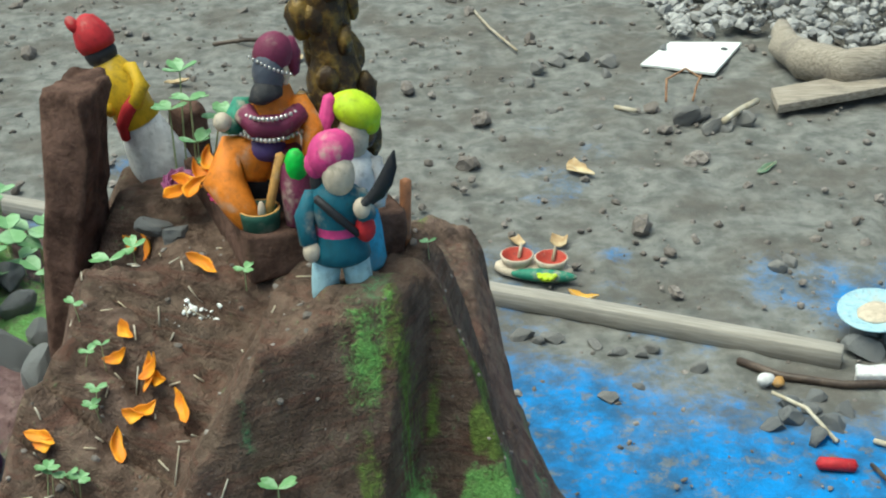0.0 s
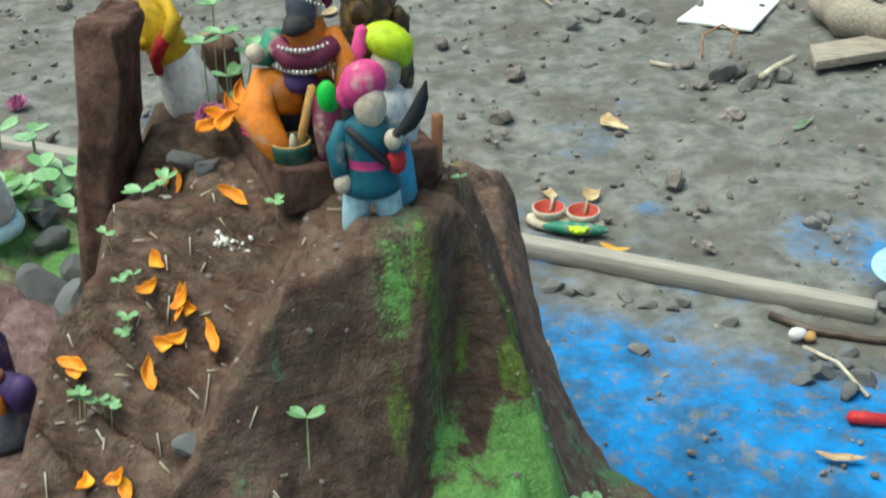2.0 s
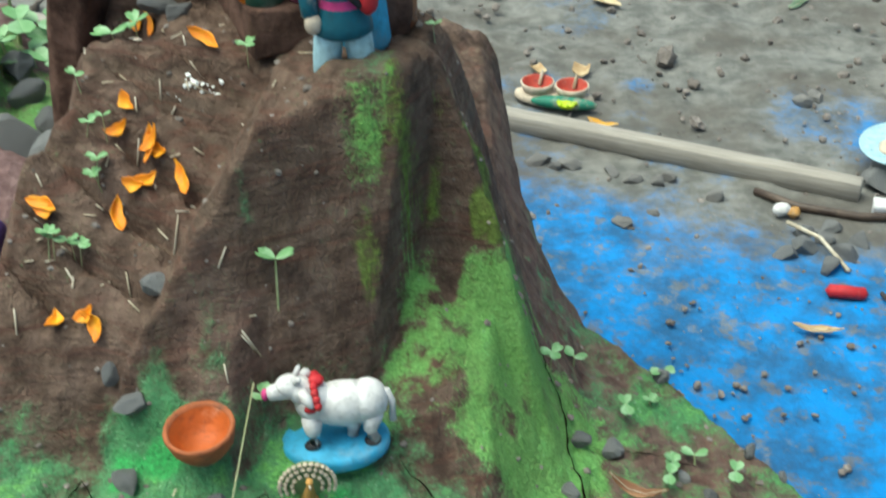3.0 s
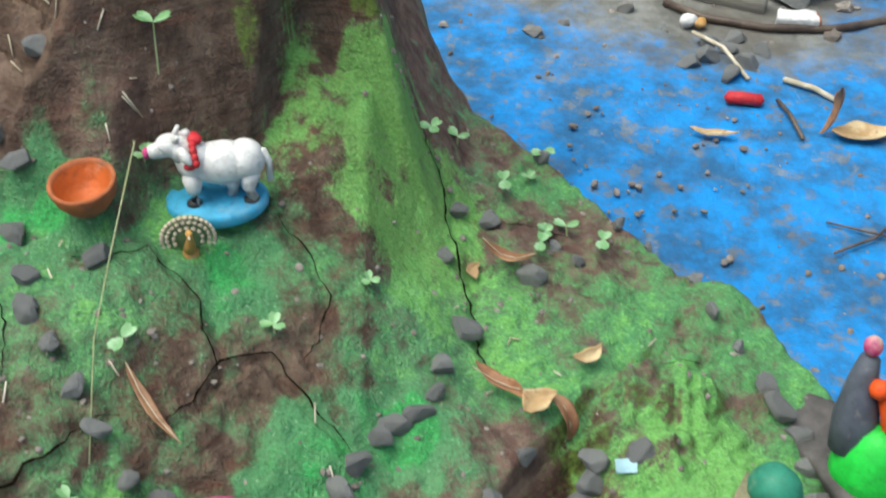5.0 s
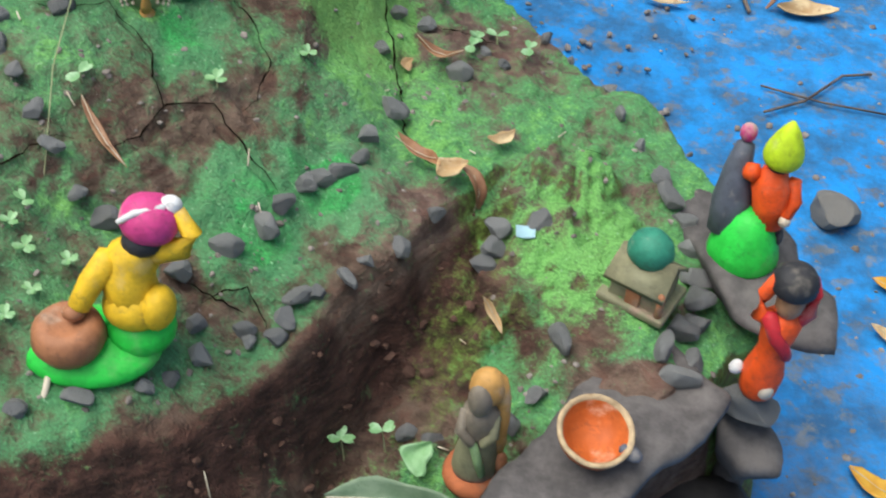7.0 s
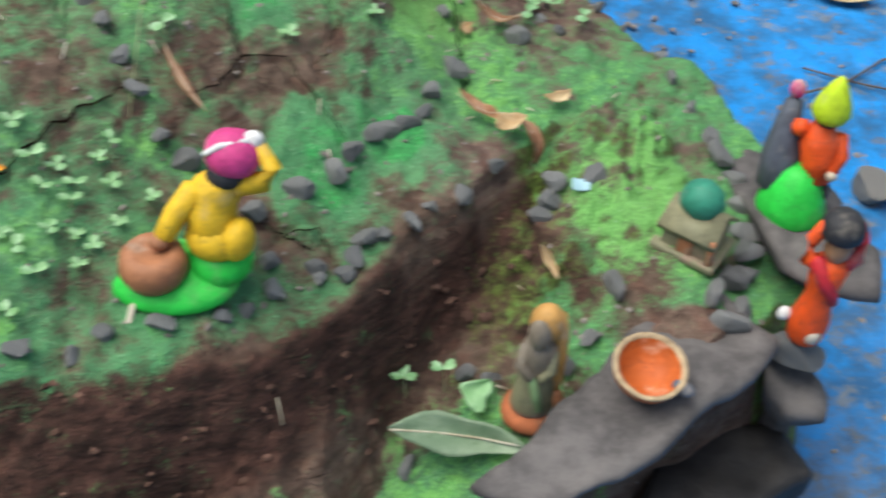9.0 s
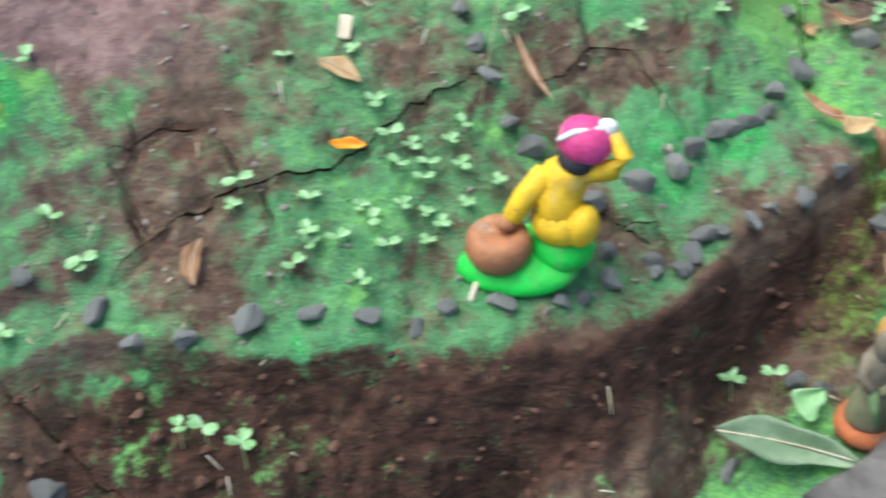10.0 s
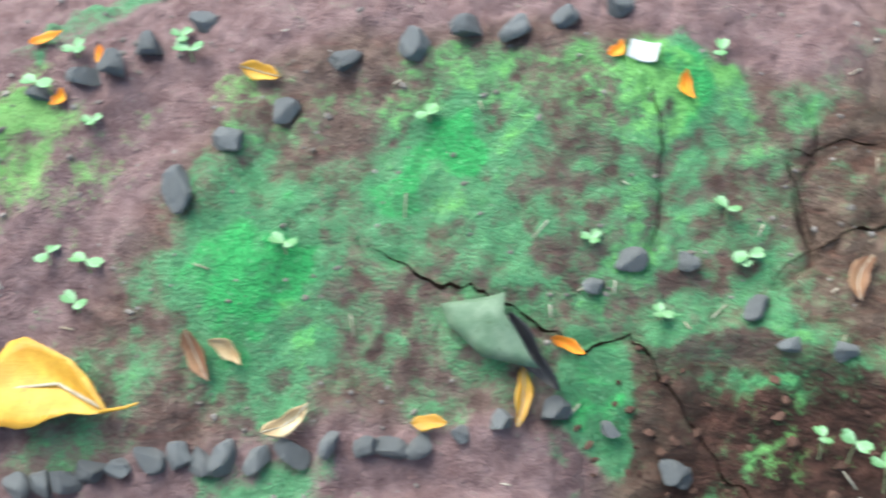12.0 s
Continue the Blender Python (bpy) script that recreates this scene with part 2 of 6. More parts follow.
def hill(x, y, cracked=True):
    x, y = np.asarray(x, float), np.asarray(y, float)
    wob = 0.010 * vnoise(x, y, 0.09, 3) + 0.006 * vnoise(x, y, 0.035, 4)
    d = side(x, y, CONTOUR) + wob
    left = ramp(-0.25, -0.5, x)
    up = 0.29 + (0.68 + 0.22 * left) * d
    top = 0.405 + 0.035 * left - 0.10 * np.clip(x + 0.05, 0, 0.4)
    mid = ramp(0.10, 0.0, x) * (1 - left)
    down = 0.29 + (0.16 + 0.75 * left + 0.22 * mid) * d
    down = np.maximum(down, 0.275 - 0.07 * left - 0.012 * mid + 0.06 * d)
    z = np.where(d > 0, smin(up, top + 0 * d, 0.05), down)
    # the shelf towards the water sinks near the shore
    z = z - 0.05 * ramp(0.22, 0.40, x) * ramp(0.60, 0.36, y)
    z = z + 0.022 * ramp(-0.40, -0.46, x) * ramp(-0.82, -0.70, x) * ramp(-0.2, -0.1, y)
    # the broken bank and the hollow below it
    c = -side(x, y, CLIFF) + 0.8 * wob + 0.01 * vnoise(x, y, 0.05, 8)
    floor = 0.165 + 0.5 * ((x - 0.18) * 0.6 + (y - 0.26) * 0.8)
    floor = np.maximum(np.maximum(floor, 0.115 + 0 * x), 0.195 - 0.55 * (x + 0.43))
    inside = ramp(-0.002, 0.006, c) * ramp(-0.47, -0.36, x) * ramp(0.47, 0.30, x + 0.45 * (y - 0.30))
    brink = 0.280 - 0.02 * ramp(0.0, 0.15, x)
    fall = 1.05 + 1.6 * ramp(-0.16, 0.10, x) + 0.5 * np.abs(vnoise(x, y, 0.07, 24))
    bank = brink - fall * np.clip(c - 0.004 - 0.008 * ramp(0.0, 0.1, x), 0, 1) - 0.010 * ramp(0.0, 0.012, c)
    z = z + (smin(smax(floor, bank, 0.025), z, 0.008) - z) * inside
    # a mossy lump on the shelf
    z = z + 0.010 * ramp(0.045, 0.018, np.hypot((x - 0.245) * 0.8, (y - 0.502) * ramp(0.40, 0.50, y) + (y - 0.502)))
    # the green apron at the foot of the peak
    apron = 0.43 + 0.5 * np.minimum(y - 0.66, 0.02) - 0.45 * np.clip(x + 0.01, 0, 1) - 1.3 * np.clip(x - 0.030 + 0.5 * wob, 0, 1) - 0.5 * np.clip(-0.03 - x, 0, 1)
    z = smax(z, apron, 0.02)
    # the peak: a worn stair, a steep block with a sharp arris, and a buttress behind it
    stair = smin(0.075 - 0.055 * x + 0.673 * y + 0.3 * wob, 0.592 + 0.03 * np.clip(y - 0.75, -0.2, 0.2), 0.012)
    stair = smin(stair, 0.478 + 1.3 * (y - 0.577) - 2.5 * np.clip(x + 0.135, 0, 1) + wob, 0.015)
    u = (0.55 * x + 0.835 * y - 0.504 + 0.2 * wob) / 0.033
    u = u - np.floor(u)
    trod = ramp(-0.115, -0.145, x + 0.4 * wob) * ramp(0.765, 0.745, y) * ramp(0.47, 0.49, stair)
    stair = stair + 0.024 * trod * (ramp(0.62, 0.95, u) - u + 0.2) * (0.9 + 0.4 * vnoise(x, y, 0.05, 23))
    stair = stair - 0.011 * trod * ramp(0.10, 0.02, np.abs(u - 0.60)) * (0.7 + 0.6 * vnoise(x, y, 0.03, 25))
    face = 0.603 + 2.7 * (y - 0.69 - 0.47 * (x + 0.032)) + 0.9 * wob
    crest = smin(0.605 + 0.22 * (x + 0.032) - 0.25 * np.clip(y - 0.70, 0, 1), 0.585 + 1.5 * (x + 0.118 + 0.6 * wob), 0.02)
    rock = smin(face, np.maximum(crest, np.where(x > -0.12, 0.588, 0)), 0.006)
    cut = smin(0.43 + 3.9 * (y - 0.676 + 0.25 * x) + 1.2 * wob, 0.560 + 0.5 * (y - 0.71), 0.02)
    lip = ramp(-0.002, 0.003, x + 0.024 - 0.338 * (y - 0.685) + 0.1 * wob) * ramp(0.735, 0.715, y)
    rock = rock * (1 - lip) + np.minimum(cut, rock) * lip
    knoll = 0.594 + 0.06 * (y - 0.77) - 9.0 * np.clip(x + 0.035, 0, 1) ** 2
    body = np.where(x < -0.125, smax(stair, smin(rock, 0.585 + 1.5 * (x + 0.118), 0.01), 0.008), smin(smax(stair, rock, 0.008), knoll + 0.02, 0.01))
    body = np.where(y > 0.735, smin(body, knoll, 0.01), smin(body, knoll + 0.02 + 5.0 * np.clip(0.735 - y, 0, 1), 0.01))
    right = 0.592 - 3.5 * (x + 0.012 + 0.7 * wob + 0.10 * (y - 0.8))
    leftw = 0.55 + 2.6 * (x + 0.268 + wob)
    back = 0.60 - 2.4 * (y - 0.795 + 0.50 * x)
    peak = smin(smin(body, right, 0.03), smin(leftw, back, 0.03), 0.02)
    peak = peak - 0.075 * ramp(0.045, 0.015, np.hypot((x + 0.243) * 1.1, y - 0.800) + wob)
    z = smax(z, peak, 0.012)
    # down to the ground on the far side and along the shore
    s = side(x, y, SHORE) + 1.2 * wob
    edge = ramp(0.0, 0.050, s)
    z = z * (1 - edge) - 0.03 * edge
    far = ramp(1.12, 1.28, y + 0.3 * wob)
    z = z * (1 - far) - 0.03 * far
    west = ramp(-1.0, -1.12, x)
    z = z * (1 - west) - 0.03 * west
    near = ramp(-0.28, -0.40, y)
    z = z * (1 - near) - 0.03 * near
    # lumps, crumbs and grains
    live = ramp(-0.02, 0.03, z)
    rough = ramp(0.0, 0.03, c) * ramp(0.16, 0.06, c) * ramp(-0.47, -0.36, x)
    z = z + live * (0.0055 * vnoise(x, y, 0.06, 11) + 0.0048 * vnoise(x, y, 0.024, 12) + 0.0028 * vnoise(x, y, 0.011, 13) + 0.0017 * vnoise(x, y, 0.006, 14))
    z = z + live * rough * (0.011 * vnoise(x, y, 0.03, 15) + 0.009 * np.abs(vnoise(x, y, 0.013, 16)) + 0.003 * vnoise(x + y, 3 * (y - x), 0.02, 19))
    crag = live * ramp(0.43, 0.47, z) * (0.75 - 0.25 * ramp(-0.11, -0.14, x)) * (0.5 + 0.5 * lip + 0.5 * ramp(0.0, 0.02, x))
    z = z + crag * (0.011 * vnoise(x - 0.6 * y, y + 0.4 * x, 0.045, 17) + 0.009 * np.abs(vnoise(x - y, y + x, 0.022, 18)) + 0.005 * vnoise(x + 0.5 * y, y, 0.013, 20))
    if cracked:
        for line in CRACKS:
            w = np.abs(side(x + 0.006 * vnoise(x, y, 0.02, 21), y + 0.006 * vnoise(x, y, 0.02, 22), line))
            z = z - 0.005 * ramp(0.0050, 0.0008, w)
    return z


# ---- the large structure ----
def sheet(name, xs, ys, z, layers, material, dry_shade=None):
    """A height field as one mesh, with a colour layer that says what is strewn where."""
    nx, ny = len(xs), len(ys)
    gx, gy = np.meshgrid(xs, ys)
    co = np.stack([gx, gy, z], -1).reshape(-1, 3)
    k = (np.arange(ny - 1)[:, None] * nx + np.arange(nx - 1)[None]).reshape(-1)
    quads = np.stack([k, k + 1, k + 1 + nx, k + nx], -1)
    me = bpy.data.meshes.new(name)
    me.vertices.add(len(co))
    me.vertices.foreach_set("co", co.astype(np.float32).ravel())
    me.loops.add(quads.size)
    me.loops.foreach_set("vertex_index", quads.astype(np.int32).ravel())
    me.polygons.add(len(quads))
    me.polygons.foreach_set("loop_start", np.arange(0, quads.size, 4, dtype=np.int32))
    me.polygons.foreach_set("use_smooth", np.ones(len(quads), bool))
    me.update(calc_edges=True)
    at = me.color_attributes.new("strewn", "FLOAT_COLOR", "POINT")
    rgba = np.concatenate([np.stack(layers, -1).reshape(-1, 3), np.ones((len(co), 1))], 1)
    at.data.foreach_set("color", rgba.astype(np.float32).ravel())
    if dry_shade is not None:
        me.attributes.new("dry_shade", "FLOAT", "POINT").data.foreach_set("value", dry_shade.astype(np.float32).ravel())
    me.materials.append(material)
    return new(name, me)


xs, ys = np.arange(-1.15, 0.56, 0.0026), np.arange(-0.42, 1.30, 0.0026)
gx, gy = np.meshgrid(xs, ys)
gz = hill(gx, gy)
# where powder and moss lie
d = side(gx, gy, CONTOUR)
cl = -side(gx, gy, CLIFF)
patch = vnoise(gx, gy, 0.11, 31) * 0.45 + vnoise(gx, gy, 0.045, 32) * 0.4 + vnoise(gx, gy, 0.02, 33) * 0.3 + vnoise(gx, gy, 0.009, 34) * 0.25
slope_x, slope_y = np.gradient(hill(gx, gy, False), 0.0026)
flat = ramp(1.7, 0.9, np.hypot(slope_x, slope_y))
leftpath = ramp(0.135, 0.165, d) * ramp(-0.28, -0.42, gx)
emerald = 0.37 + 0.64 * patch
emerald += 0.25 * ramp(0.10, 0.0, np.abs(d + 0.03)) * ramp(-0.3, -0.1, gx) * ramp(0.14, 0.06, gx)
emerald += 0.14 * ramp(0.09, 0.04, np.hypot(gx + 0.15, gy - 0.53)) - 0.12 * ramp(0.14, 0.07, np.hypot(gx + 0.10, gy - 0.43))
emerald += 0.22 * ramp(0.17, 0.05, np.hypot(gx + 0.47, (gy - 0.15) * 1.3))
emerald += 0.20 * ramp(0.13, 0.05, np.hypot(gx + 0.66, (gy + 0.0) * 1.2))
emerald -= 0.9 * leftpath
emerald -= 0.55 * ramp(0.0, 0.02, cl) * ramp(0.10, 0.06, cl) * ramp(-0.46, -0.38, gx) * ramp(0.22, 0.16, gx)
emerald -= 0.55 * ramp(-0.055, -0.085, d) * ramp(-0.35, -0.45, gx)
emerald += 0.12 * ramp(0.12, 0.05, np.hypot(gx - 0.0, gy - 0.50))
dry_shade = leftpath + 0.9 * ramp(-0.055, -0.085, d) * ramp(-0.35, -0.45, gx) + 0.35 * ramp(-0.25, -0.45, gx) + 0.30 * ramp(0.02, 0.08, gx) * ramp(0.34, 0.44, gy) + 0.2 * patch
# bank mask: damp broken soil and the shade of its steep face, as colour
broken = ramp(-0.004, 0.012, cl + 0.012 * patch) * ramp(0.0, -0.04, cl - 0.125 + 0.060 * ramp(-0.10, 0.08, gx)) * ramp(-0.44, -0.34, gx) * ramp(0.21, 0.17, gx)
dry_shade = dry_shade * (1 - broken) - broken
wayside = ramp(-0.735, -0.785, gx - 0.25 * gy) * ramp(0.16, 0.10, gy)
dry_shade = dry_shade + 0.8 * wayside
emerald -= 0.6 * wayside
# hollow beside the bank's end: damp soil with its shade painted in
hollow_shade = ramp(0.060, 0.025, np.hypot((gx - 0.190) * 1.1, gy - 0.365) + 0.02 * patch)
dry_shade = dry_shade - 0.8 * hollow_shade
lime = 0.05 + 0.46 * patch
lime += 0.30 * ramp(0.10, 0.02, np.hypot((gx - 0.045) * 1.0, gy - 0.640))
lime += 0.20 * ramp(0.18, 0.04, np.hypot((gx - 0.05) * 0.9, gy - 0.58))
lime += 0.42 * ramp(0.11, 0.03, np.hypot((gx - 0.255) * 1.1, (gy - 0.43) * 0.9))
lime += 0.26 * ramp(0.05, 0.01, np.abs(d - 0.115 - 0.02 * patch)) * ramp(-0.32, -0.42, gx)
lime += 0.14 * ramp(0.09, 0.03, np.hypot(gx + 0.50, gy - 0.22)) + 0.16 * ramp(0.06, 0.02, np.hypot(gx + 0.44, gy - 0.26))
lime += 0.2 * ramp(0.08, 0.02, np.hypot(gx + 0.44, gy - 0.13))
lime += 0.30 * ramp(0.11, 0.04, np.hypot(gx - 0.12, gy - 0.235))
emerald += 0.45 * ramp(0.10, 0.04, np.hypot(gx - 0.10, gy - 0.225)) + 0.35 * ramp(0.09, 0.04, np.hypot(gx + 0.38, gy - 0.045))
lime -= 0.6 * leftpath + 0.55 * hollow_shade
lime += 0.75 * ramp(0.03, 0.012, np.abs(gx + 0.86 - 0.35 * (gy - 0.1))) * ramp(-0.15, 0.0, gy)
arris = gx + 0.026 - 0.338 * (gy - 0.685)
foot = ramp(-0.012, 0.008, arris)
fresh = np.zeros_like(gx)
for fx, fy, fr in ((-0.68, -0.016, 0.045), (-0.575, 0.130, 0.030), (-0.600, 0.095, 0.026), (-0.590, 0.112, 0.024), (-0.655, 0.012, 0.030), (-0.425, 0.055, 0.022), (-0.44, 0.235, 0.035), (-0.136, 0.567, 0.028), (-0.18, 0.532, 0.035), (-0.069, 0.52, 0.035), (0.0, 0.395, 0.035), (0.06, 0.44, 0.03), (-0.60, -0.12, 0.04), (-0.215, 0.178, 0.016)):
    fresh = np.maximum(fresh, ramp(fr * 1.25, fr * 0.3, np.hypot(gx - fx, gy - fy) + 0.030 * patch + 0.012 * vnoise(gx, gy, 0.016, 35)))
high = ramp(0.425 + 0.035 * foot, 0.455 + 0.035 * foot, gz)
moss = 0.10 + 0.25 * patch
moss += (0.42 + 0.5 * patch) * ramp(0.075, 0.02, np.abs(gx + 0.045)) * ramp(0.62, 0.70, gy) * ramp(0.76, 0.70, gy) * high
moss += (0.40 + 0.4 * patch) * ramp(0.0, 0.03, gx) * high
moss += 0.35 * ramp(-0.06, -0.02, gx) * ramp(0.74, 0.8, gy) * high
moss += 0.35 * ramp(0.40, 0.30, gz) * ramp(0.05, 0.15, gx)
emerald = (emerald * (1 - high) - 0.3 * high + 0.55 * high * ramp(0.05, 0.015, np.hypot((gx + 0.05 - 0.5 * (gy - 0.69)) * 1.6, gy - 0.69))) * (0.35 + 0.65 * flat)
lime = (lime * (1 - high) - 0.2 * high) * (0.4 + 0.6 * flat)
lime += (0.64 + 0.95 * patch) * ramp(0.115, 0.05, np.hypot(gx - 0.04, gy - 0.655)) * ramp(0.48, 0.44, gz + 0.012 * patch) * ramp(-0.014, 0.006, arris)
lime += (0.42 + 0.9 * patch) * high * ramp(-0.072, -0.03, arris + 0.02 * patch) * ramp(0.0, -0.012, arris + 0.012 * patch) * ramp(0.628, 0.660, gy) * ramp(0.72, 0.70, gy)
moss += (0.55 + 0.4 * patch) * high * ramp(-0.03, -0.010, arris) * ramp(0.004, -0.002, arris) * ramp(0.66, 0.64, gy)
moss += (0.45 + 0.6 * patch) * high * ramp(0.0, 0.012, arris) * ramp(0.74, 0.70, gy)
lime += (0.4 + 0.6 * patch) * high * ramp(0.03, 0.012, np.hypot(gx - 0.012, (gy - 0.745) * 0.6))
terrace = ramp(0.15, 0.08, np.hypot(gx + 0.46, gy - 0.98))
lime += 0.85 * terrace
emerald += 0.4 * terrace
emerald += 1.1 * ramp(0.035, 0.012, np.abs(gx + 0.875 - 0.35 * (gy - 0.1))) * ramp(-0.10, 0.04, gy) * ramp(0.45, 0.3, gy)
bare = ramp(0.24, 0.27, gx) * ramp(0.345, 0.325, gy) + 0.8 * ramp(0.755, 0.785, gy) * ramp(-0.02, 0.0, gx) * ramp(0.34, 0.40, gz)
emerald, lime, moss = emerald - bare, lime - bare, moss - bare
emerald = np.clip(emerald, 0, 1) + 0.8 * fresh
hill_ob = sheet("hill", xs, ys, gz, [np.clip(v, 0, 1.8) for v in (emerald, np.clip(lime - 0.3 * fresh, 0, 1), np.minimum(moss, 1))], M_HILL, np.clip(dry_shade, -1, 1))
tagged(hill_ob, "red-brown mud hill strewn with green powder and moss", "mud hill", kind="structure")

# the yard: one sheet to the horizon, dense near the hill
near_x, near_y = np.arange(-1.7, 2.0, 0.012), np.arange(-0.9, 4.2, 0.012)
out = np.array([0.05, 0.2, 0.6, 1.5, 4, 10, 30, 90, 300, 1200])
xs = np.concatenate([near_x[0] - out[::-1], near_x, near_x[-1] + out])
ys = np.concatenate([near_y[0] - out[::-1], near_y, near_y[-1] + out])
gx, gy = np.meshgrid(xs, ys)
calm = ramp(8, 2.5, np.abs(gx)) * ramp(9, 4.3, np.abs(gy))
beam_side = gy - (1.72 - 0.429 * gx)
dry = ramp(-0.25, 0.25, beam_side)
gz = calm * (0.006 * vnoise(gx, gy, 0.35, 41) + (0.002 + 0.004 * dry) * vnoise(gx, gy, 0.09, 42) + (0.0012 + 0.0035 * dry) * vnoise(gx, gy, 0.035, 43) + 0.0016 * dry * vnoise(gx, gy, 0.018, 44)) - 0.004
patch = 0.5 * vnoise(gx, gy, 0.28, 51) + 0.35 * vnoise(gx, gy, 0.11, 52) + 0.2 * vnoise(gx, gy, 0.05, 53)
blue = 0.86 * ramp(0.10, -0.30, beam_side) + 0.05 + 0.44 * patch - 0.12 * ramp(-0.25, 0.0, beam_side)
blue += 0.30 * ramp(0.55, 0.1, beam_side) * ramp(-0.05, 0.10, beam_side)
blue += 0.30 * ramp(0.25, 0.05, np.hypot(gx - 0.62, gy - 1.72)) + 0.20 * ramp(1.3, 0.5, beam_side) * ramp(0.1, 0.4, patch)
blue *= ramp(3.5, 2.4, gy) * ramp(2.7, 1.7, np.hypot(gx - 0.2, gy - 0.7) + 0.3 * patch)
gap = side(gx, gy, SHORE)
blue -= 0.25 * ramp(0.16, 0.04, gap) * ramp(0.0, 0.03, gap)
yard = sheet("ground", xs, ys, gz, [np.clip(v, 0, 1) for v in (blue, 0 * blue, 0 * blue)], M_DIRT)
tagged(yard, "trodden grey-brown dirt yard strewn with bright blue powder", "ground", kind="structure")


# ---- cracks in the dry mud: parts of the hill ----
# near-black ribbons laid on the surface; the gaps' shade is their colour
M_FISSURE = Shade("crack_shade", 1.0, spec=0.0).colour((0.010, 0.007, 0.005))


def fissure(line, wide, seed):
    r = random.Random(seed)
    pts = []
    for (ax, ay), (bx, by) in zip(line[:-1], line[1:]):
        n = max(2, int(math.hypot(bx - ax, by - ay) / 0.005))
        pts += [(ax + (bx - ax) * i / n, ay + (by - ay) * i / n) for i in range(n)]
    pts.append(line[-1])
    pts = np.array(pts)
    way = np.gradient(pts, axis=0)
    way /= np.maximum(np.hypot(way[:, 0], way[:, 1])[:, None], 1e-6)
    across = np.stack([-way[:, 1], way[:, 0]], -1)
    u = np.linspace(0, 1, len(pts))
    drift = np.cumsum(np.array([r.gauss(0, 0.0014) for _ in pts]))
    drift = (drift - u * drift[-1])[:, None]
    half = (wide * np.array([r.uniform(0.35, 1.0) for _ in pts]) * np.minimum(1, np.minimum(u, 1 - u) * 7 + 0.12))[:, None]
    a, b = pts + across * (drift + half), pts + across * (drift - half)
    mid = pts + across * drift
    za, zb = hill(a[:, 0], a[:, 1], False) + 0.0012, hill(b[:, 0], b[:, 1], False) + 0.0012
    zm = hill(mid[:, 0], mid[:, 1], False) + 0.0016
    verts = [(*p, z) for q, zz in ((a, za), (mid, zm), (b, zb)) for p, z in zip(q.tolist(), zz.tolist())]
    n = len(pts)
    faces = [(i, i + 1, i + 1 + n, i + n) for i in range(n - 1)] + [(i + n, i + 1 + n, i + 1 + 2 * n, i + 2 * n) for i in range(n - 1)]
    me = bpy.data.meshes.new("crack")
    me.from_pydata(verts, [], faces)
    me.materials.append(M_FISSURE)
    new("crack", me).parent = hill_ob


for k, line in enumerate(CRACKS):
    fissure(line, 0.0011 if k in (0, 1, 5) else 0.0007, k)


# ---- tools for shaping things ----
def part(name, bm, material, parent=None, label=""):
    """One mesh object out of a bmesh; material may be a list, by the faces' indices."""
    me = bpy.data.meshes.new(name)
    bmesh.ops.recalc_face_normals(bm, faces=bm.faces)
    bm.to_mesh(me)
    bm.free()
    for m in material if isinstance(material, (list, tuple)) else [material]:
        me.materials.append(m)
    me.polygons.foreach_set("use_smooth", np.ones(len(me.polygons), bool))
    ob = new(name, me)
    if parent is not None:
        ob.parent = parent
    if label:
        ob["label"] = label
    return ob


def empty(name, m):
    ob = new(name)
    ob.empty_display_size = 0.02
    ob.matrix_world = m
    return ob


def level(x, y):
    """Height of the hill or the yard at a place."""
    return max(float(hill(x, y, False)), -0.004)


def lean(x, y, step=0.012):
    """Normal of the hill at a place."""
    return Vector((-(level(x + step, y) - level(x - step, y)) / (2 * step), -(level(x, y + step) - level(x, y - step)) / (2 * step), 1)).normalized()


def blob(bm, at, size, k=0, turn=(0, 0, 0), rings=8, rough=0.0):
    """An ellipsoid of one material index."""
    m = Matrix.LocRotScale(at, Euler([radians(a) for a in turn]), size)
    made = bmesh.ops.create_uvsphere(bm, u_segments=rings * 2 - 2, v_segments=rings, radius=1.0, matrix=m)["verts"]
    if rough:
        for v in made:
            v.co += Vector(noise.noise_vector(v.co * 90)) * rough
    for f in {f for v in made for f in v.link_faces}:
        f.material_index = k


def limb(bm, points, k=0, sides=8):
    """A round, tapering tube through (x, y, z, r) points, closed with domed ends."""
    rows, n = [], len(points)
    for i, (x, y, z, r) in enumerate(points):
        a, b = Vector(points[max(i - 1, 0)][:3]), Vector(points[min(i + 1, n - 1)][:3])
        q = (b - a).to_track_quat("Z", "Y")
        rows.append([bm.verts.new(Vector((x, y, z)) + q @ Vector((r * math.cos(2 * math.pi * j / sides), r * math.sin(2 * math.pi * j / sides), 0))) for j in range(sides)])
    for low, high in zip(rows[:-1], rows[1:]):
        for j in range(sides):
            bm.faces.new((low[j], low[(j + 1) % sides], high[(j + 1) % sides], high[j])).material_index = k
    for row, end, nxt in ((rows[0], points[0], points[1]), (rows[-1], points[-1], points[-2])):
        way = (Vector(end[:3]) - Vector(nxt[:3])).normalized()
        tip = bm.verts.new(Vector(end[:3]) + way * end[3] * 0.6)
        for j in range(sides):
            bm.faces.new((row[j], row[(j + 1) % sides], tip)).material_index = k


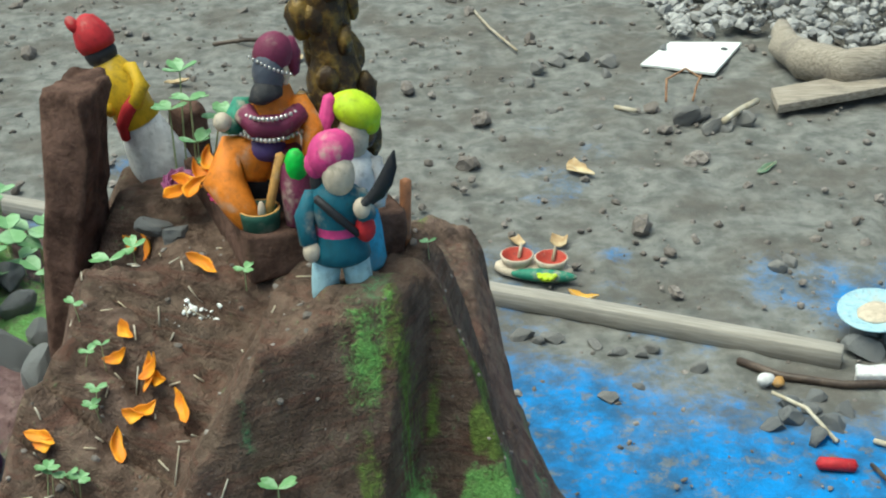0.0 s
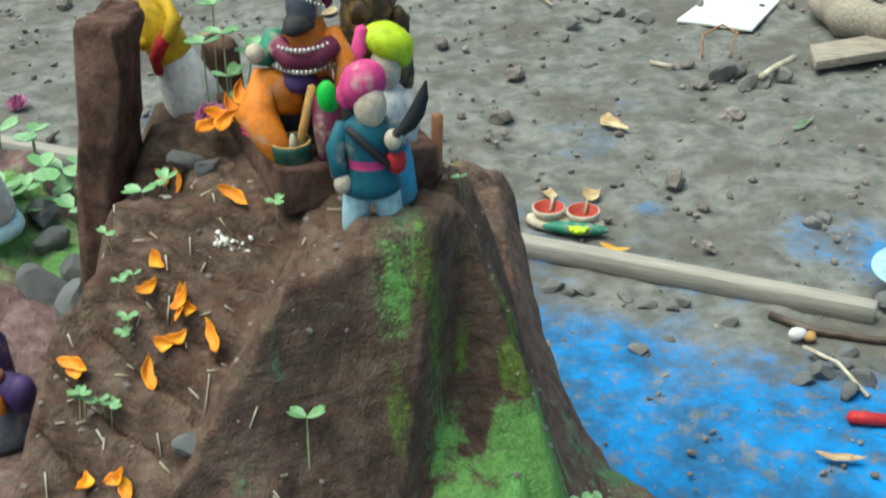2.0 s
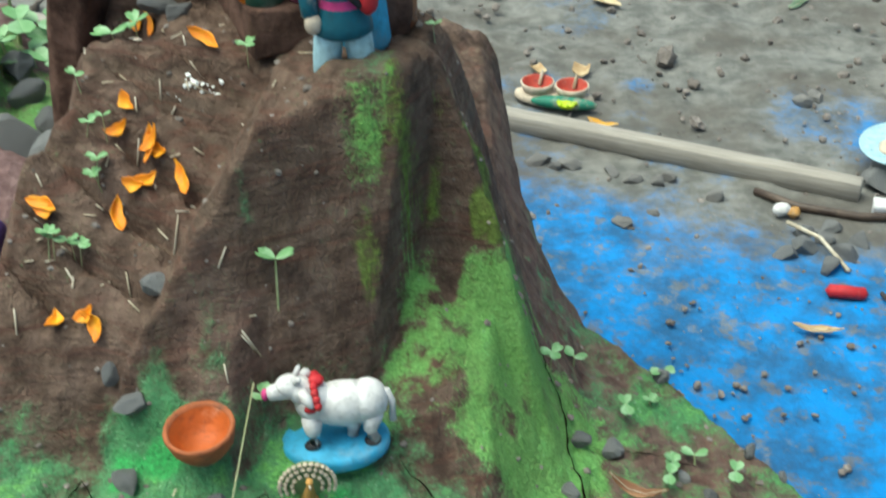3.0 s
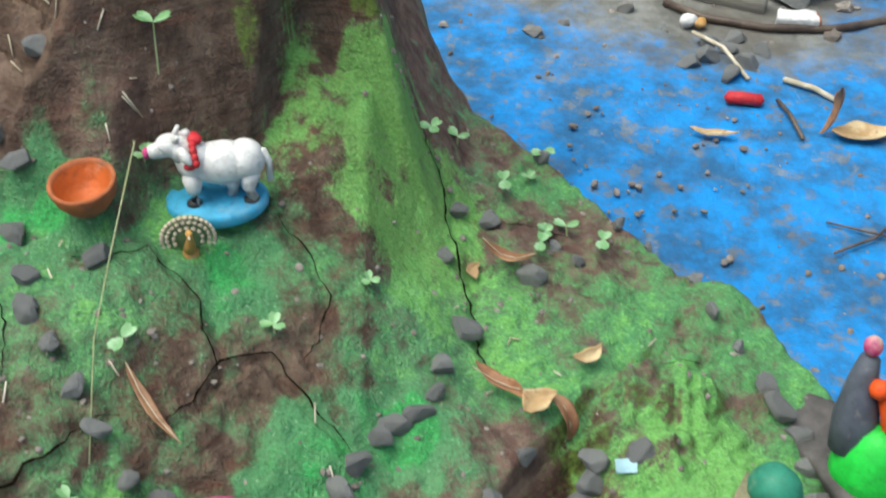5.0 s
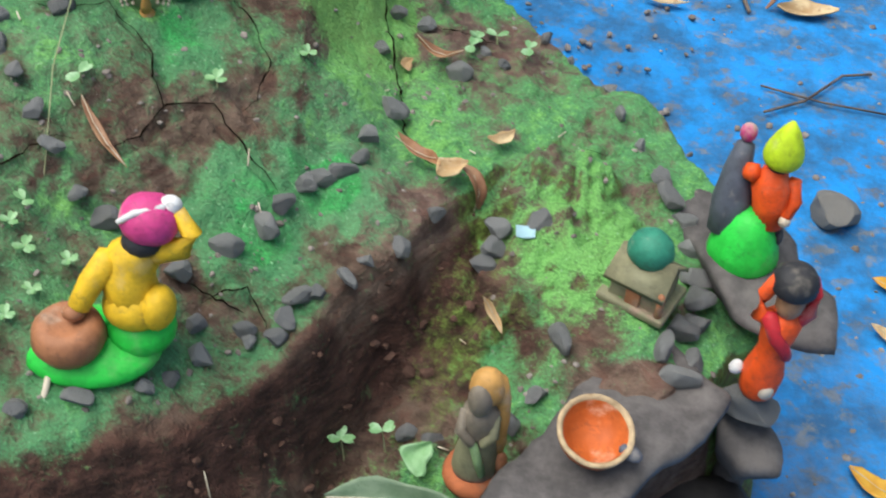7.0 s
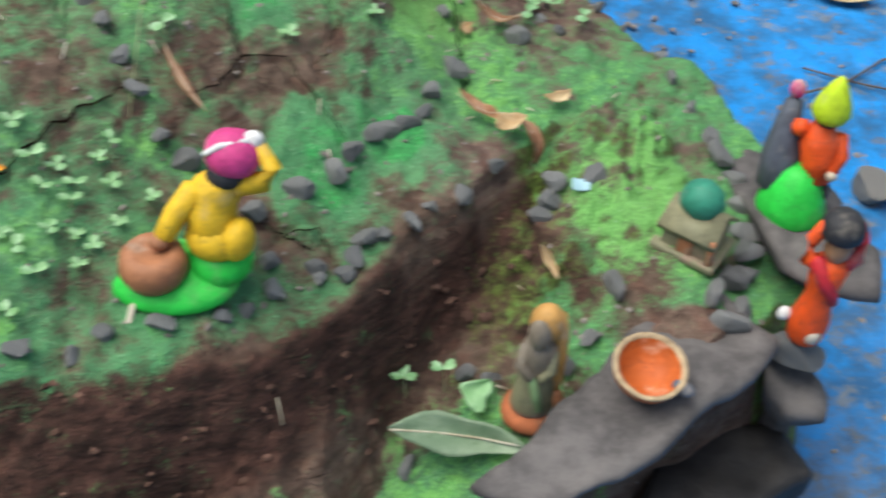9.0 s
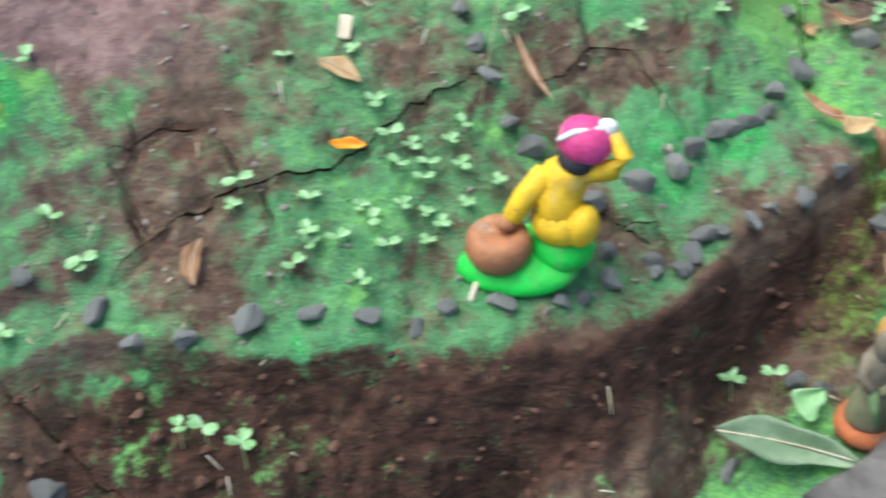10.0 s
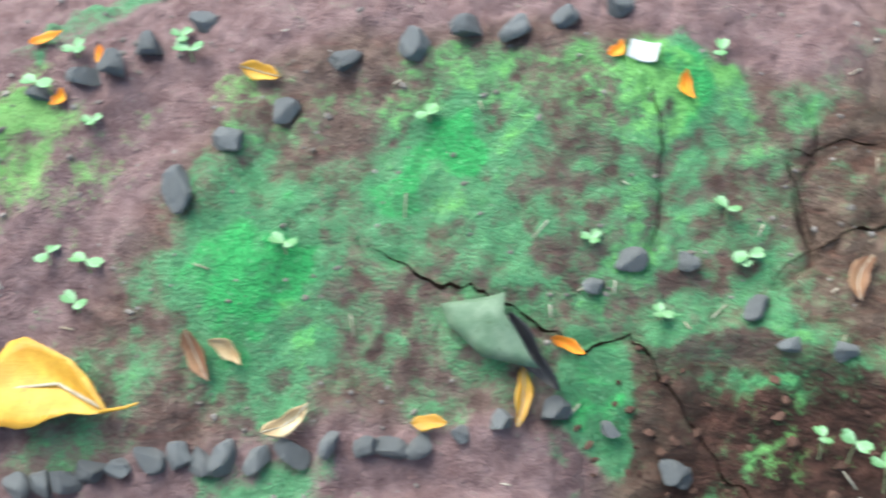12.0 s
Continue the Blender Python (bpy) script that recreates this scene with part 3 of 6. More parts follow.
def turned(bm, profile, k=0, sides=28, at=(0, 0, 0), squash=(1, 1)):
    """A lathe form from (r, z) pairs; k may be a list, one index a band."""
    rows = [[bm.verts.new((at[0] + squash[0] * r * math.cos(2 * math.pi * j / sides), at[1] + squash[1] * r * math.sin(2 * math.pi * j / sides), at[2] + z)) for j in range(sides)] for r, z in profile]
    for i, (low, high) in enumerate(zip(rows[:-1], rows[1:])):
        for j in range(sides):
            bm.faces.new((low[j], low[(j + 1) % sides], high[(j + 1) % sides], high[j])).material_index = k[i] if isinstance(k, (list, tuple)) else k
    for row, i in ((rows[0], 0), (rows[-1], -1)):
        bm.faces.new(row).material_index = k[i] if isinstance(k, (list, tuple)) else k


def rubble(seed, cuts=9, stretch=(1.0, 0.8, 0.66), rough=0.05):
    """A broken stone of about unit size: a ball planed off on several sides."""
    rnd = random.Random(seed)
    bm = bmesh.new()
    bmesh.ops.create_icosphere(bm, subdivisions=3, radius=1.0)
    planes = [(Vector((rnd.gauss(0, 1), rnd.gauss(0, 1), rnd.gauss(0, 1))).normalized(), rnd.uniform(0.44, 0.76)) for _ in range(cuts)]
    for v in bm.verts:
        for n, far in planes:
            over = v.co.dot(n) - far
            if over > 0:
                v.co -= n * over * 0.96
        v.co += Vector(noise.noise_vector(v.co * 2.3 + Vector((seed, 0, 0)))) * rough
        v.co = Vector((v.co.x * stretch[0], v.co.y * stretch[1], v.co.z * stretch[2]))
    me = bpy.data.meshes.new("stone")
    bm.to_mesh(me)
    bm.free()
    return me


def bow(length, width):
    return 0.45 * math.sin(911 * length + 377 * width)


def foliage(bm, length, width, curl=0.25, fold=0.3, twist=0.0, k=0, m=None, tip=1.0, thick=0.0006):
    """A leaf blade along x with a midrib fold, two skins and a closed rim."""
    m = m or Matrix()
    n, across = 9, 4
    skins = []
    for lift in (0.0, -thick):
        rows = []
        for i in range(n + 1):
            u = i / n
            w0 = width * 0.5 * (math.sin(math.pi * min(u, 1) ** (0.85 / tip)) ** 0.8 + 0.02)
            side_way = bow(length, width) * width * math.sin(math.pi * u)
            row = []
            for j in range(-across, across + 1):
                s = j / across
                w = w0 * (1 + 0.16 * math.sin(11 * u + 900 * length + (2 if j > 0 else 0)) * abs(s))
                z = curl * length * (u - 0.5) ** 2 * 1.6 + fold * abs(s) * w + 0.05 * width * math.sin(7 * u + 3 * s)
                a = twist * (u - 0.5)
                y, z = s * w * math.cos(a) - z * math.sin(a), s * w * math.sin(a) + z * math.cos(a)
                row.append(bm.verts.new(m @ Vector(((u - 0.5) * length, y + side_way, z + lift))))
            rows.append(row)
        skins.append(rows)
    for s, rows in enumerate(skins):
        for low, high in zip(rows[:-1], rows[1:]):
            for j in range(2 * across):
                quad = (low[j], low[j + 1], high[j + 1], high[j])
                bm.faces.new(quad if s == 0 else quad[::-1]).material_index = k
    a, b = skins
    for i in range(n):
        for j in (0, 2 * across):
            bm.faces.new((a[i][j], a[i + 1][j], b[i + 1][j], b[i][j])).material_index = k


def block(bm, corners, low, high, k=0, round_=0.004, steps=1):
    """An upright slab over a plan polygon, with rounded edges."""
    base = [bm.verts.new((x, y, low)) for x, y in corners]
    f = bm.faces.new(base)
    up = bmesh.ops.extrude_face_region(bm, geom=[f])["geom"]
    for v in up:
        if isinstance(v, bmesh.types.BMVert):
            v.co.z = high
    bmesh.ops.bevel(bm, geom=list(bm.edges), offset=round_, segments=2, affect="EDGES", profile=0.6)
    for f in bm.faces:
        f.material_index = k


def roughen(bm, amount, scale, cuts=0):
    if cuts:
        bmesh.ops.subdivide_edges(bm, edges=[e for e in bm.edges if e.calc_length() > 0.012], cuts=cuts, use_grid_fill=True)
    for v in bm.verts:
        v.co += Vector(noise.noise_vector(v.co * scale)) * amount + Vector(noise.noise_vector(v.co * scale * 3.1)) * amount * 0.4


M_PINK = paint("pink_paint", (0.60, 0.05, 0.22), wear=0.5)
M_YELLOW = paint("yellow_paint", (0.74, 0.46, 0.02), wear=0.15)
M_SAFFRON = paint("saffron_paint", (0.72, 0.21, 0.015), wear=0.3)
M_ORANGE = paint("orange_paint", (0.80, 0.09, 0.01), wear=0.1)
M_RED = paint("red_paint", (0.52, 0.02, 0.03), wear=0.2)
M_GREEN = paint("green_paint", (0.03, 0.56, 0.06), wear=0.1, rough=0.55)
M_LIME = paint("lime_paint", (0.52, 0.70, 0.02), wear=0.15)
M_TEAL = paint("teal_paint", (0.01, 0.115, 0.165), wear=0.4)
M_SKY = paint("sky_blue_paint", (0.06, 0.40, 0.66), wear=0.15)
M_PALE = paint("pale_blue_paint", (0.40, 0.62, 0.70), wear=0.25)
M_WHITE = paint("white_paint", (0.72, 0.71, 0.70), worn=(0.40, 0.36, 0.32), wear=0.3)
M_CREAM = paint("cream_paint", (0.62, 0.52, 0.40), wear=0.3)
M_BLACK = paint("black_paint", (0.022, 0.022, 0.026), wear=0.12)
M_SLATE = paint("slate_paint", (0.09, 0.10, 0.13), wear=0.25)
M_PURPLE = paint("purple_paint", (0.06, 0.03, 0.13), wear=0.2)
M_PLUM = paint("plum_paint", (0.17, 0.022, 0.065), wear=0.35)
M_TAN = paint("tan_paint", (0.36, 0.15, 0.07), wear=0.25)
M_OCHRE = paint("ochre_paint", (0.52, 0.28, 0.08), wear=0.3)
M_SILVER = Shade("silver_trim", 0.35, 0.8).colour((0.6, 0.58, 0.55))
M_DARKGREEN = paint("dark_green_paint", (0.015, 0.075, 0.05), wear=0.15)
M_SEAGREEN = paint("sea_green_paint", (0.03, 0.22, 0.14), wear=0.4)
M_PALEGREEN = paint("pale_green_paint", (0.22, 0.34, 0.16), wear=0.6)
M_OLIVE = paint("olive_stone_paint", (0.23, 0.22, 0.13), worn=(0.3, 0.2, 0.15), wear=0.6)
M_TAUPE = paint("taupe_paint", (0.20, 0.165, 0.125), worn=(0.3, 0.27, 0.22), wear=0.5)
M_CLAY = paint("fired_clay", (0.40, 0.12, 0.045), worn=(0.2, 0.09, 0.05), wear=0.6, rough=0.8)
M_CLAY_IN = paint("orange_clay_inside", (0.50, 0.11, 0.018), worn=(0.62, 0.34, 0.22), wear=0.5)
M_REDCLAY = paint("red_clay_inside", (0.42, 0.05, 0.03), wear=0.25)

s = Shade("gilded_trunk", 0.42, 0.15)
g = s.noise(70, 5, 0.7)
c = s.mix(s.step(g, 0.42, 0.66), (0.045, 0.026, 0.012), (0.22, 0.135, 0.03))
c = s.mix(s.math("MULTIPLY", s.step(s.noise(38, 3), 0.66, 0.74), 0.8), c, (0.50, 0.42, 0.22))
s.bump(g, 0.004, 0.8)
M_GILT = s.colour(c)

M_STONE = stone("dark_basalt", (0.085, 0.088, 0.092), (0.36, 0.365, 0.36), 110)
M_PALESTONE = stone("grey_rubble", (0.13, 0.125, 0.12), (0.33, 0.32, 0.30), 60)
M_SLAB = stone("weathered_slab", (0.060, 0.055, 0.055), (0.165, 0.150, 0.146), 24, 0.92)

s = Shade("grey_gravel", 0.85)
c = s.mix(s.island(), (0.20, 0.20, 0.20), (0.46, 0.455, 0.44))
s.bump(s.noise(150, 4), 0.001)
M_GRAVEL = s.colour(s.mix(s.step(s.noise(110, 4), 0.35, 0.7), c, (0.28, 0.27, 0.255)))
s = Shade("dirt_clods", 0.95, spec=0.2)
c = s.mix(s.island(), (0.13, 0.112, 0.10), (0.32, 0.285, 0.26))
s.bump(s.noise(180, 4), 0.001)
M_CLOD = s.colour(s.mix(s.step(s.noise(120, 4), 0.35, 0.7), c, (0.15, 0.13, 0.115)))

s = Shade("mud_clods", 0.95, spec=0.2)
c = s.mix(s.island(), (0.040, 0.022, 0.016), (0.140, 0.078, 0.058))
s.bump(s.noise(180, 4), 0.001)
M_MUDCLOD = s.colour(s.mix(s.step(s.noise(90, 4), 0.4, 0.7), c, (0.085, 0.048, 0.036)))

s = Shade("red_mud_wall", 0.95, spec=0.2)
g = s.noise(38, 6, 0.65)
c = s.mix(s.step(g, 0.32, 0.7), (0.055, 0.030, 0.022), (0.180, 0.105, 0.080))
c = s.mix(s.math("MULTIPLY", s.step(s.noise(190, 4, 0.7), 0.6, 0.75), 0.5), c, (0.22, 0.14, 0.11))
s.bump(s.noise(130, 5, 0.7), 0.004, 0.9)
M_MUD = s.colour(c)


def blade(name, one, two, spots, rough=0.5, scale=40):
    s = Shade(name, rough)
    c = s.mix(s.step(s.noise(scale, 4), 0.35, 0.68), one, two)
    c = s.mix(s.math("MULTIPLY", s.step(s.noise(scale * 3, 3), 0.62, 0.72), 0.6), c, spots)
    c = s.mix(s.math("MULTIPLY", s.chance(), 0.35), c, spots)
    s.bump(s.noise(12, 3, 0.6, (8, 60, 8)), 0.0006, 0.5)
    s.bsdf.inputs["Subsurface Weight"].default_value = 0.0
    return s.colour(c)


M_DRY = blade("dry_leaf", (0.40, 0.26, 0.12), (0.62, 0.50, 0.30), (0.22, 0.11, 0.05))
M_BROWN = blade("brown_leaf", (0.22, 0.10, 0.05), (0.40, 0.23, 0.12), (0.12, 0.05, 0.025))
M_YLEAF = blade("yellow_leaf", (0.50, 0.25, 0.02), (0.66, 0.40, 0.05), (0.30, 0.13, 0.02))
M_GLEAF = blade("dull_green_leaf", (0.10, 0.165, 0.095), (0.19, 0.26, 0.17), (0.07, 0.11, 0.05))
M_SPROUT = blade("sprout_leaf", (0.15, 0.31, 0.13), (0.36, 0.54, 0.33), (0.10, 0.26, 0.07), 0.5)
M_STALK = blade("pale_stalk", (0.24, 0.32, 0.14), (0.45, 0.48, 0.28), (0.3, 0.2, 0.12))
M_PETAL = blade("marigold_petal", (0.72, 0.22, 0.01), (0.88, 0.42, 0.02), (0.60, 0.13, 0.01), 0.6, 80)
M_FLOWER = blade("pink_petal", (0.42, 0.10, 0.26), (0.68, 0.34, 0.50), (0.22, 0.04, 0.14), 0.6, 80)
M_STRAW = blade("pale_straw", (0.38, 0.32, 0.22), (0.62, 0.57, 0.47), (0.25, 0.18, 0.1))
M_TWIG = blade("dark_twig", (0.06, 0.04, 0.03), (0.15, 0.11, 0.08), (0.03, 0.02, 0.02))

s = Shade("sawn_wood", 0.85)
g = s.noise(9, 5, 0.65, (1.5, 26, 26))
c = s.mix(s.step(g, 0.3, 0.7), (0.20, 0.165, 0.125), (0.40, 0.35, 0.29))
c = s.mix(s.math("MULTIPLY", s.step(s.noise(13, 4), 0.52, 0.7), 0.6), c, (0.15, 0.13, 0.115))
s.bump(g, 0.002, 0.7)
M_WOOD = s.colour(c)
s = Shade("weathered_batten", 0.9)
g = s.noise(9, 5, 0.65, (1.5, 26, 26))
c = s.mix(s.step(g, 0.3, 0.75), (0.27, 0.245, 0.21), (0.40, 0.37, 0.325))
c = s.mix(s.math("MULTIPLY", s.step(s.noise(7, 5), 0.52, 0.7), 0.4), c, (0.22, 0.20, 0.18))
s.bump(g, 0.0015, 0.5)
M_BATTEN = s.colour(c)
s = Shade("white_card", 0.6)
M_CARD = s.colour(s.mix(s.math("MULTIPLY", s.step(s.noise(30, 4), 0.5, 0.7), 0.25), (0.80, 0.81, 0.78), (0.60, 0.58, 0.52)))


# ---- rock ledge by the water, mud pillar, beam ----
def rock_slab(name, corners, low, high, label, tilt=0.0, mat=M_SLAB, under=0.6):
    bm = bmesh.new()
    block(bm, corners, low, high, 0, 0.008)
    bmesh.ops.triangulate(bm, faces=[f for f in bm.faces if len(f.verts) > 4])
    bmesh.ops.subdivide_edges(bm, edges=[e for e in bm.edges if e.calc_length() > 0.02], cuts=3, use_grid_fill=True)
    bmesh.ops.subdivide_edges(bm, edges=[e for e in bm.edges if e.calc_length() > 0.014], cuts=1, use_grid_fill=True)
    cx, cy = sum(c[0] for c in corners) / len(corners), sum(c[1] for c in corners) / len(corners)
    for v in bm.verts:
        v.co += Vector(noise.noise_vector(v.co * 16)) * 0.010 + Vector(noise.noise_vector(v.co * 55)) * 0.003
        v.co.z += tilt * (v.co.x - cx) * (v.co.z - low) / (high - low)
        pull = under * float(ramp(high - 0.014, high - 0.055, v.co.z))
        v.co.x -= pull * (v.co.x - cx)
        v.co.y -= pull * (v.co.y - cy - 0.03)
    return tagged(part(name, bm, mat), label, "rock slab")


rock_slab("rock_slab", ((0.135, 0.165), (0.175, 0.150), (0.245, 0.183), (0.325, 0.268), (0.372, 0.315), (0.325, 0.372), (0.262, 0.330), (0.205, 0.252)), -0.03, 0.222, "flat dark grey rock slab at the foot of the hill", 0.06, under=0.8)
rock_slab("rock_slab", ((0.335, 0.515), (0.375, 0.520), (0.435, 0.46), (0.455, 0.39), (0.445, 0.345), (0.41, 0.352), (0.368, 0.375), (0.352, 0.44)), -0.03, 0.250, "long weathered rock slab standing out of the blue water")
rock_slab("rock_slab", ((0.372, 0.352), (0.415, 0.345), (0.430, 0.32), (0.42, 0.292), (0.385, 0.292), (0.365, 0.32)), -0.03, 0.165, "stack of dark grey stone under the small figure")
rock_slab("rock_slab", ((0.120, 0.150), (0.165, 0.150), (0.185, 0.118), (0.17, 0.085), (0.12, 0.09)), -0.03, 0.185, "rough grey stone beside the flat slab")

# added block: the shade under the slab is put into its near-black colour
rock_slab("rock_slab", ((0.265, 0.215), (0.35, 0.235), (0.425, 0.285), (0.40, 0.34), (0.30, 0.32)), -0.03, 0.105, "near-black rock added for the shade in the cavity under the slab", 0.0, stone("cavity_shade_rock", (0.012, 0.011, 0.011), (0.045, 0.040, 0.038), 40, 0.6), 0.1)

bm = bmesh.new()
block(bm, ((-0.320, 0.822), (-0.286, 0.814), (-0.280, 0.850), (-0.286, 0.885), (-0.316, 0.872)), 0.40, 0.700, 0, 0.006)
roughen(bm, 0.009, 30, 6)
for v in bm.verts:
    v.co.x += 0.036 * min(max((v.co.z - 0.48) / 0.22, 0), 1.1)
    v.co.z -= 0.10 * (v.co.x + 0.27) * float(ramp(0.66, 0.70, v.co.z))
tagged(part("mud_pillar", bm, M_MUD), "tall red-brown mud pillar on the hilltop", "pillar")
bm = bmesh.new()
block(bm, ((-0.222, 0.925), (-0.205, 0.915), (-0.188, 0.93), (-0.205, 0.955)), 0.42, 0.645, 0, 0.006)
roughen(bm, 0.005, 30, 4)
tagged(part("mud_pillar", bm, M_MUD), "short red-brown mud post behind a figure", "pillar")

bm = bmesh.new()
bmesh.ops.create_cube(bm, size=1.0, matrix=Matrix.Diagonal((2.36, 0.028, 0.030, 1)))
bmesh.ops.bevel(bm, geom=list(bm.edges), offset=0.0018, segments=1, affect="EDGES")
bmesh.ops.subdivide_edges(bm, edges=[e for e in bm.edges if e.calc_length() > 0.5], cuts=60)
for v in bm.verts:
    v.co += Vector(noise.noise_vector(v.co * 9)) * 0.0018
beam = tagged(part("wooden_beam", bm, M_BATTEN), "long pale sawn timber batten lying on the dirt", "beam")
beam.matrix_world = pose(-0.505, 1.955, 0.013, 0, 0, -23.3)

# plinth of the throne
bm = bmesh.new()
block(bm, ((0.0, 0.0), (0.115, 0.012), (0.09, 0.17), (-0.03, 0.16)), 0.0, 0.034, 0, 0.003)
roughen(bm, 0.0025, 40, 3)
plinth = tagged(part("plinth", bm, M_MUD), "low red-brown mud plinth under the seated figure", "plinth")
plinth.matrix_world = pose(-0.134, 0.738, 0.586, 0, 0, 14)


# ---- painted clay figures: each one mesh ----
def figure(name, bm, mats, x, y, z, label, turn=0.0, scale=1.0, rx=0.0, ry=0.0, category="figurine"):
    ob = tagged(part(name, bm, mats), label, category)
    scale = scale if isinstance(scale, tuple) else (scale,) * 3
    ob.matrix_world = pose(x, y, z, rx, ry, turn) @ Matrix.Diagonal((*scale, 1))
    return ob


# man in yellow with a basket
bm = bmesh.new()
turned(bm, ((0.0475, 0.0), (0.0495, 0.004), (0.046, 0.010), (0.034, 0.017), (0.018, 0.021), (0.004, 0.022)), 0, 30, (-0.008, 0, 0), (1.0, 0.76))
blob(bm, (0.026, 0.008, 0.018), (0.025, 0.024, 0.019), 0, rings=10)
blob(bm, (0.025, 0.008, 0.042), (0.023, 0.021, 0.018), 1, rings=10)
blob(bm, (0.041, 0.003, 0.045), (0.013, 0.015, 0.018), 1, (0, 12, 0))
limb(bm, [(0.024, 0.010, 0.042, 0.021), (0.021, 0.014, 0.062, 0.0185), (0.026, 0.018, 0.079, 0.0180), (0.034, 0.020, 0.090, 0.011)], 1, 16)
limb(bm, [(0.040, 0.018, 0.084, 0.0090), (0.060, 0.018, 0.089, 0.0080), (0.066, 0.021, 0.100, 0.0070), (0.056, 0.027, 0.113, 0.0060)], 1, 10)
blob(bm, (0.052, 0.029, 0.117), (0.0080, 0.0070, 0.0070), 4)
limb(bm, [(0.012, 0.014, 0.080, 0.0105), (-0.002, 0.004, 0.064, 0.0090), (-0.010, -0.006, 0.050, 0.0075)], 1, 10)
blob(bm, (-0.013, -0.008, 0.047), (0.008, 0.007, 0.006), 5)
blob(bm, (0.033, 0.019, 0.093), (0.0145, 0.0135, 0.0110), 3)
blob(bm, (0.038, 0.025, 0.107), (0.0205, 0.0195, 0.0175), 2, (0, 8, 0), 12, 0.0012)
limb(bm, [(0.020, 0.014, 0.113, 0.0020), (0.031, 0.015, 0.1205, 0.0026), (0.049, 0.023, 0.1205, 0.0024)], 4, 8)
turned(bm, ((0.010, 0.0), (0.021, 0.006), (0.0255, 0.016), (0.0235, 0.027), (0.018, 0.033), (0.012, 0.031), (0.003, 0.029)), [5, 5, 5, 5, 5, 5], 22, (-0.018, -0.012, 0.010))
figure("clay_figure", bm, [M_GREEN, M_YELLOW, M_PINK, M_BLACK, M_WHITE, M_TAN, M_CREAM], -0.075, 0.274, level(-0.075, 0.274) - 0.006, "clay figure in yellow with pink turban and brown basket", 0, 0.95)

# cow
bm = bmesh.new()
turned(bm, ((0.036, 0.0), (0.0385, 0.003), (0.0385, 0.009), (0.036, 0.012), (0.004, 0.0122)), 1, 34, squash=(1.0, 0.72))
blob(bm, (0.008, 0.0, 0.042), (0.028, 0.0155, 0.0165), 0, rings=12)
blob(bm, (0.024, 0.0, 0.043), (0.015, 0.0155, 0.0155), 0, rings=10)
blob(bm, (-0.012, 0.0, 0.046), (0.0145, 0.0135, 0.0150), 0, rings=10)
limb(bm, [(-0.014, 0.0, 0.049, 0.0115), (-0.022, 0.001, 0.057, 0.0095), (-0.026, 0.001, 0.061, 0.009)], 0, 12)
blob(bm, (-0.027, 0.001, 0.060), (0.0115, 0.0090, 0.0085), 0, (0, 12, 0))
limb(bm, [(-0.030, 0.001, 0.058, 0.0075), (-0.040, 0.001, 0.0555, 0.0058), (-0.043, 0.001, 0.055, 0.005)], 0, 10)
blob(bm, (-0.0455, 0.001, 0.0545), (0.0028, 0.0046, 0.0042), 3)
for sy in (-1, 1):
    limb(bm, [(-0.020, sy * 0.008, 0.062, 0.0034), (-0.017, sy * 0.014, 0.059, 0.0042), (-0.014, sy * 0.017, 0.055, 0.002)], 0, 8)
    limb(bm, [(-0.024, sy * 0.004, 0.067, 0.0024), (-0.021, sy * 0.007, 0.072, 0.0016)], 0, 7)
    for x, b in ((-0.015, 0.0), (0.027, 0.002)):
        limb(bm, [(x, sy * 0.008, 0.036, 0.0078), (x - b, sy * 0.009, 0.024, 0.0052), (x, sy * 0.009, 0.014, 0.0050)], 0, 9)
        blob(bm, (x - 0.001, sy * 0.009, 0.0125), (0.0060, 0.0056, 0.0038), 4)
limb(bm, [(0.008, 0.0, 0.029, 0.008), (0.014, 0.0, 0.022, 0.006), (0.012, -0.002, 0.013, 0.004)], 0, 8)
limb(bm, [(0.037, 0.0, 0.050, 0.0032), (0.041, -0.001, 0.040, 0.0026), (0.041, -0.002, 0.024, 0.0030)], 0, 7)
for n in range(9):
    a = math.pi * (0.10 + 0.80 * n / 8)
    blob(bm, (-0.009 - 0.003 * math.sin(a), -0.0165 * math.cos(a), 0.050 + 0.0130 * math.sin(a)), (0.0030, 0.0034, 0.0034), 2, rings=5)
blob(bm, (-0.010, 0.001, 0.0635), (0.0055, 0.0050, 0.0042), 2)
blob(bm, (-0.015, -0.0135, 0.050), (0.0045, 0.0030, 0.0032), 2)
limb(bm, [(-0.0205, -0.0085, 0.0615, 0.0017), (-0.0185, -0.011, 0.060, 0.0016)], 4, 6)
figure("clay_cow", bm, [M_WHITE, M_SKY, M_RED, M_PINK, M_BLACK], -0.073, 0.566, level(-0.073, 0.566) - 0.002, "white clay cow with red garland on a sky-blue base", 8, 0.93, category="cow figurine")

# peacock
bm = bmesh.new()
turned(bm, ((0.008, 0.0), (0.009, 0.003), (0.005, 0.008), (0.002, 0.009)), 1, 14)
for ring, (r, count) in enumerate(((0.013, 9), (0.019, 14), (0.024, 19))):
    for n in range(count):
        a = radians(-20 + 220 * n / (count - 1))
        blob(bm, (r * math.cos(a), -0.0005 + 0.0008 * ring, 0.020 + r * math.sin(a)), (0.0020, 0.0022, 0.0024), 2, (0, -math.degrees(a), 0), 5)
blob(bm, (0, 0.0055, 0.023), (0.022, 0.0030, 0.021), 0, rings=10)
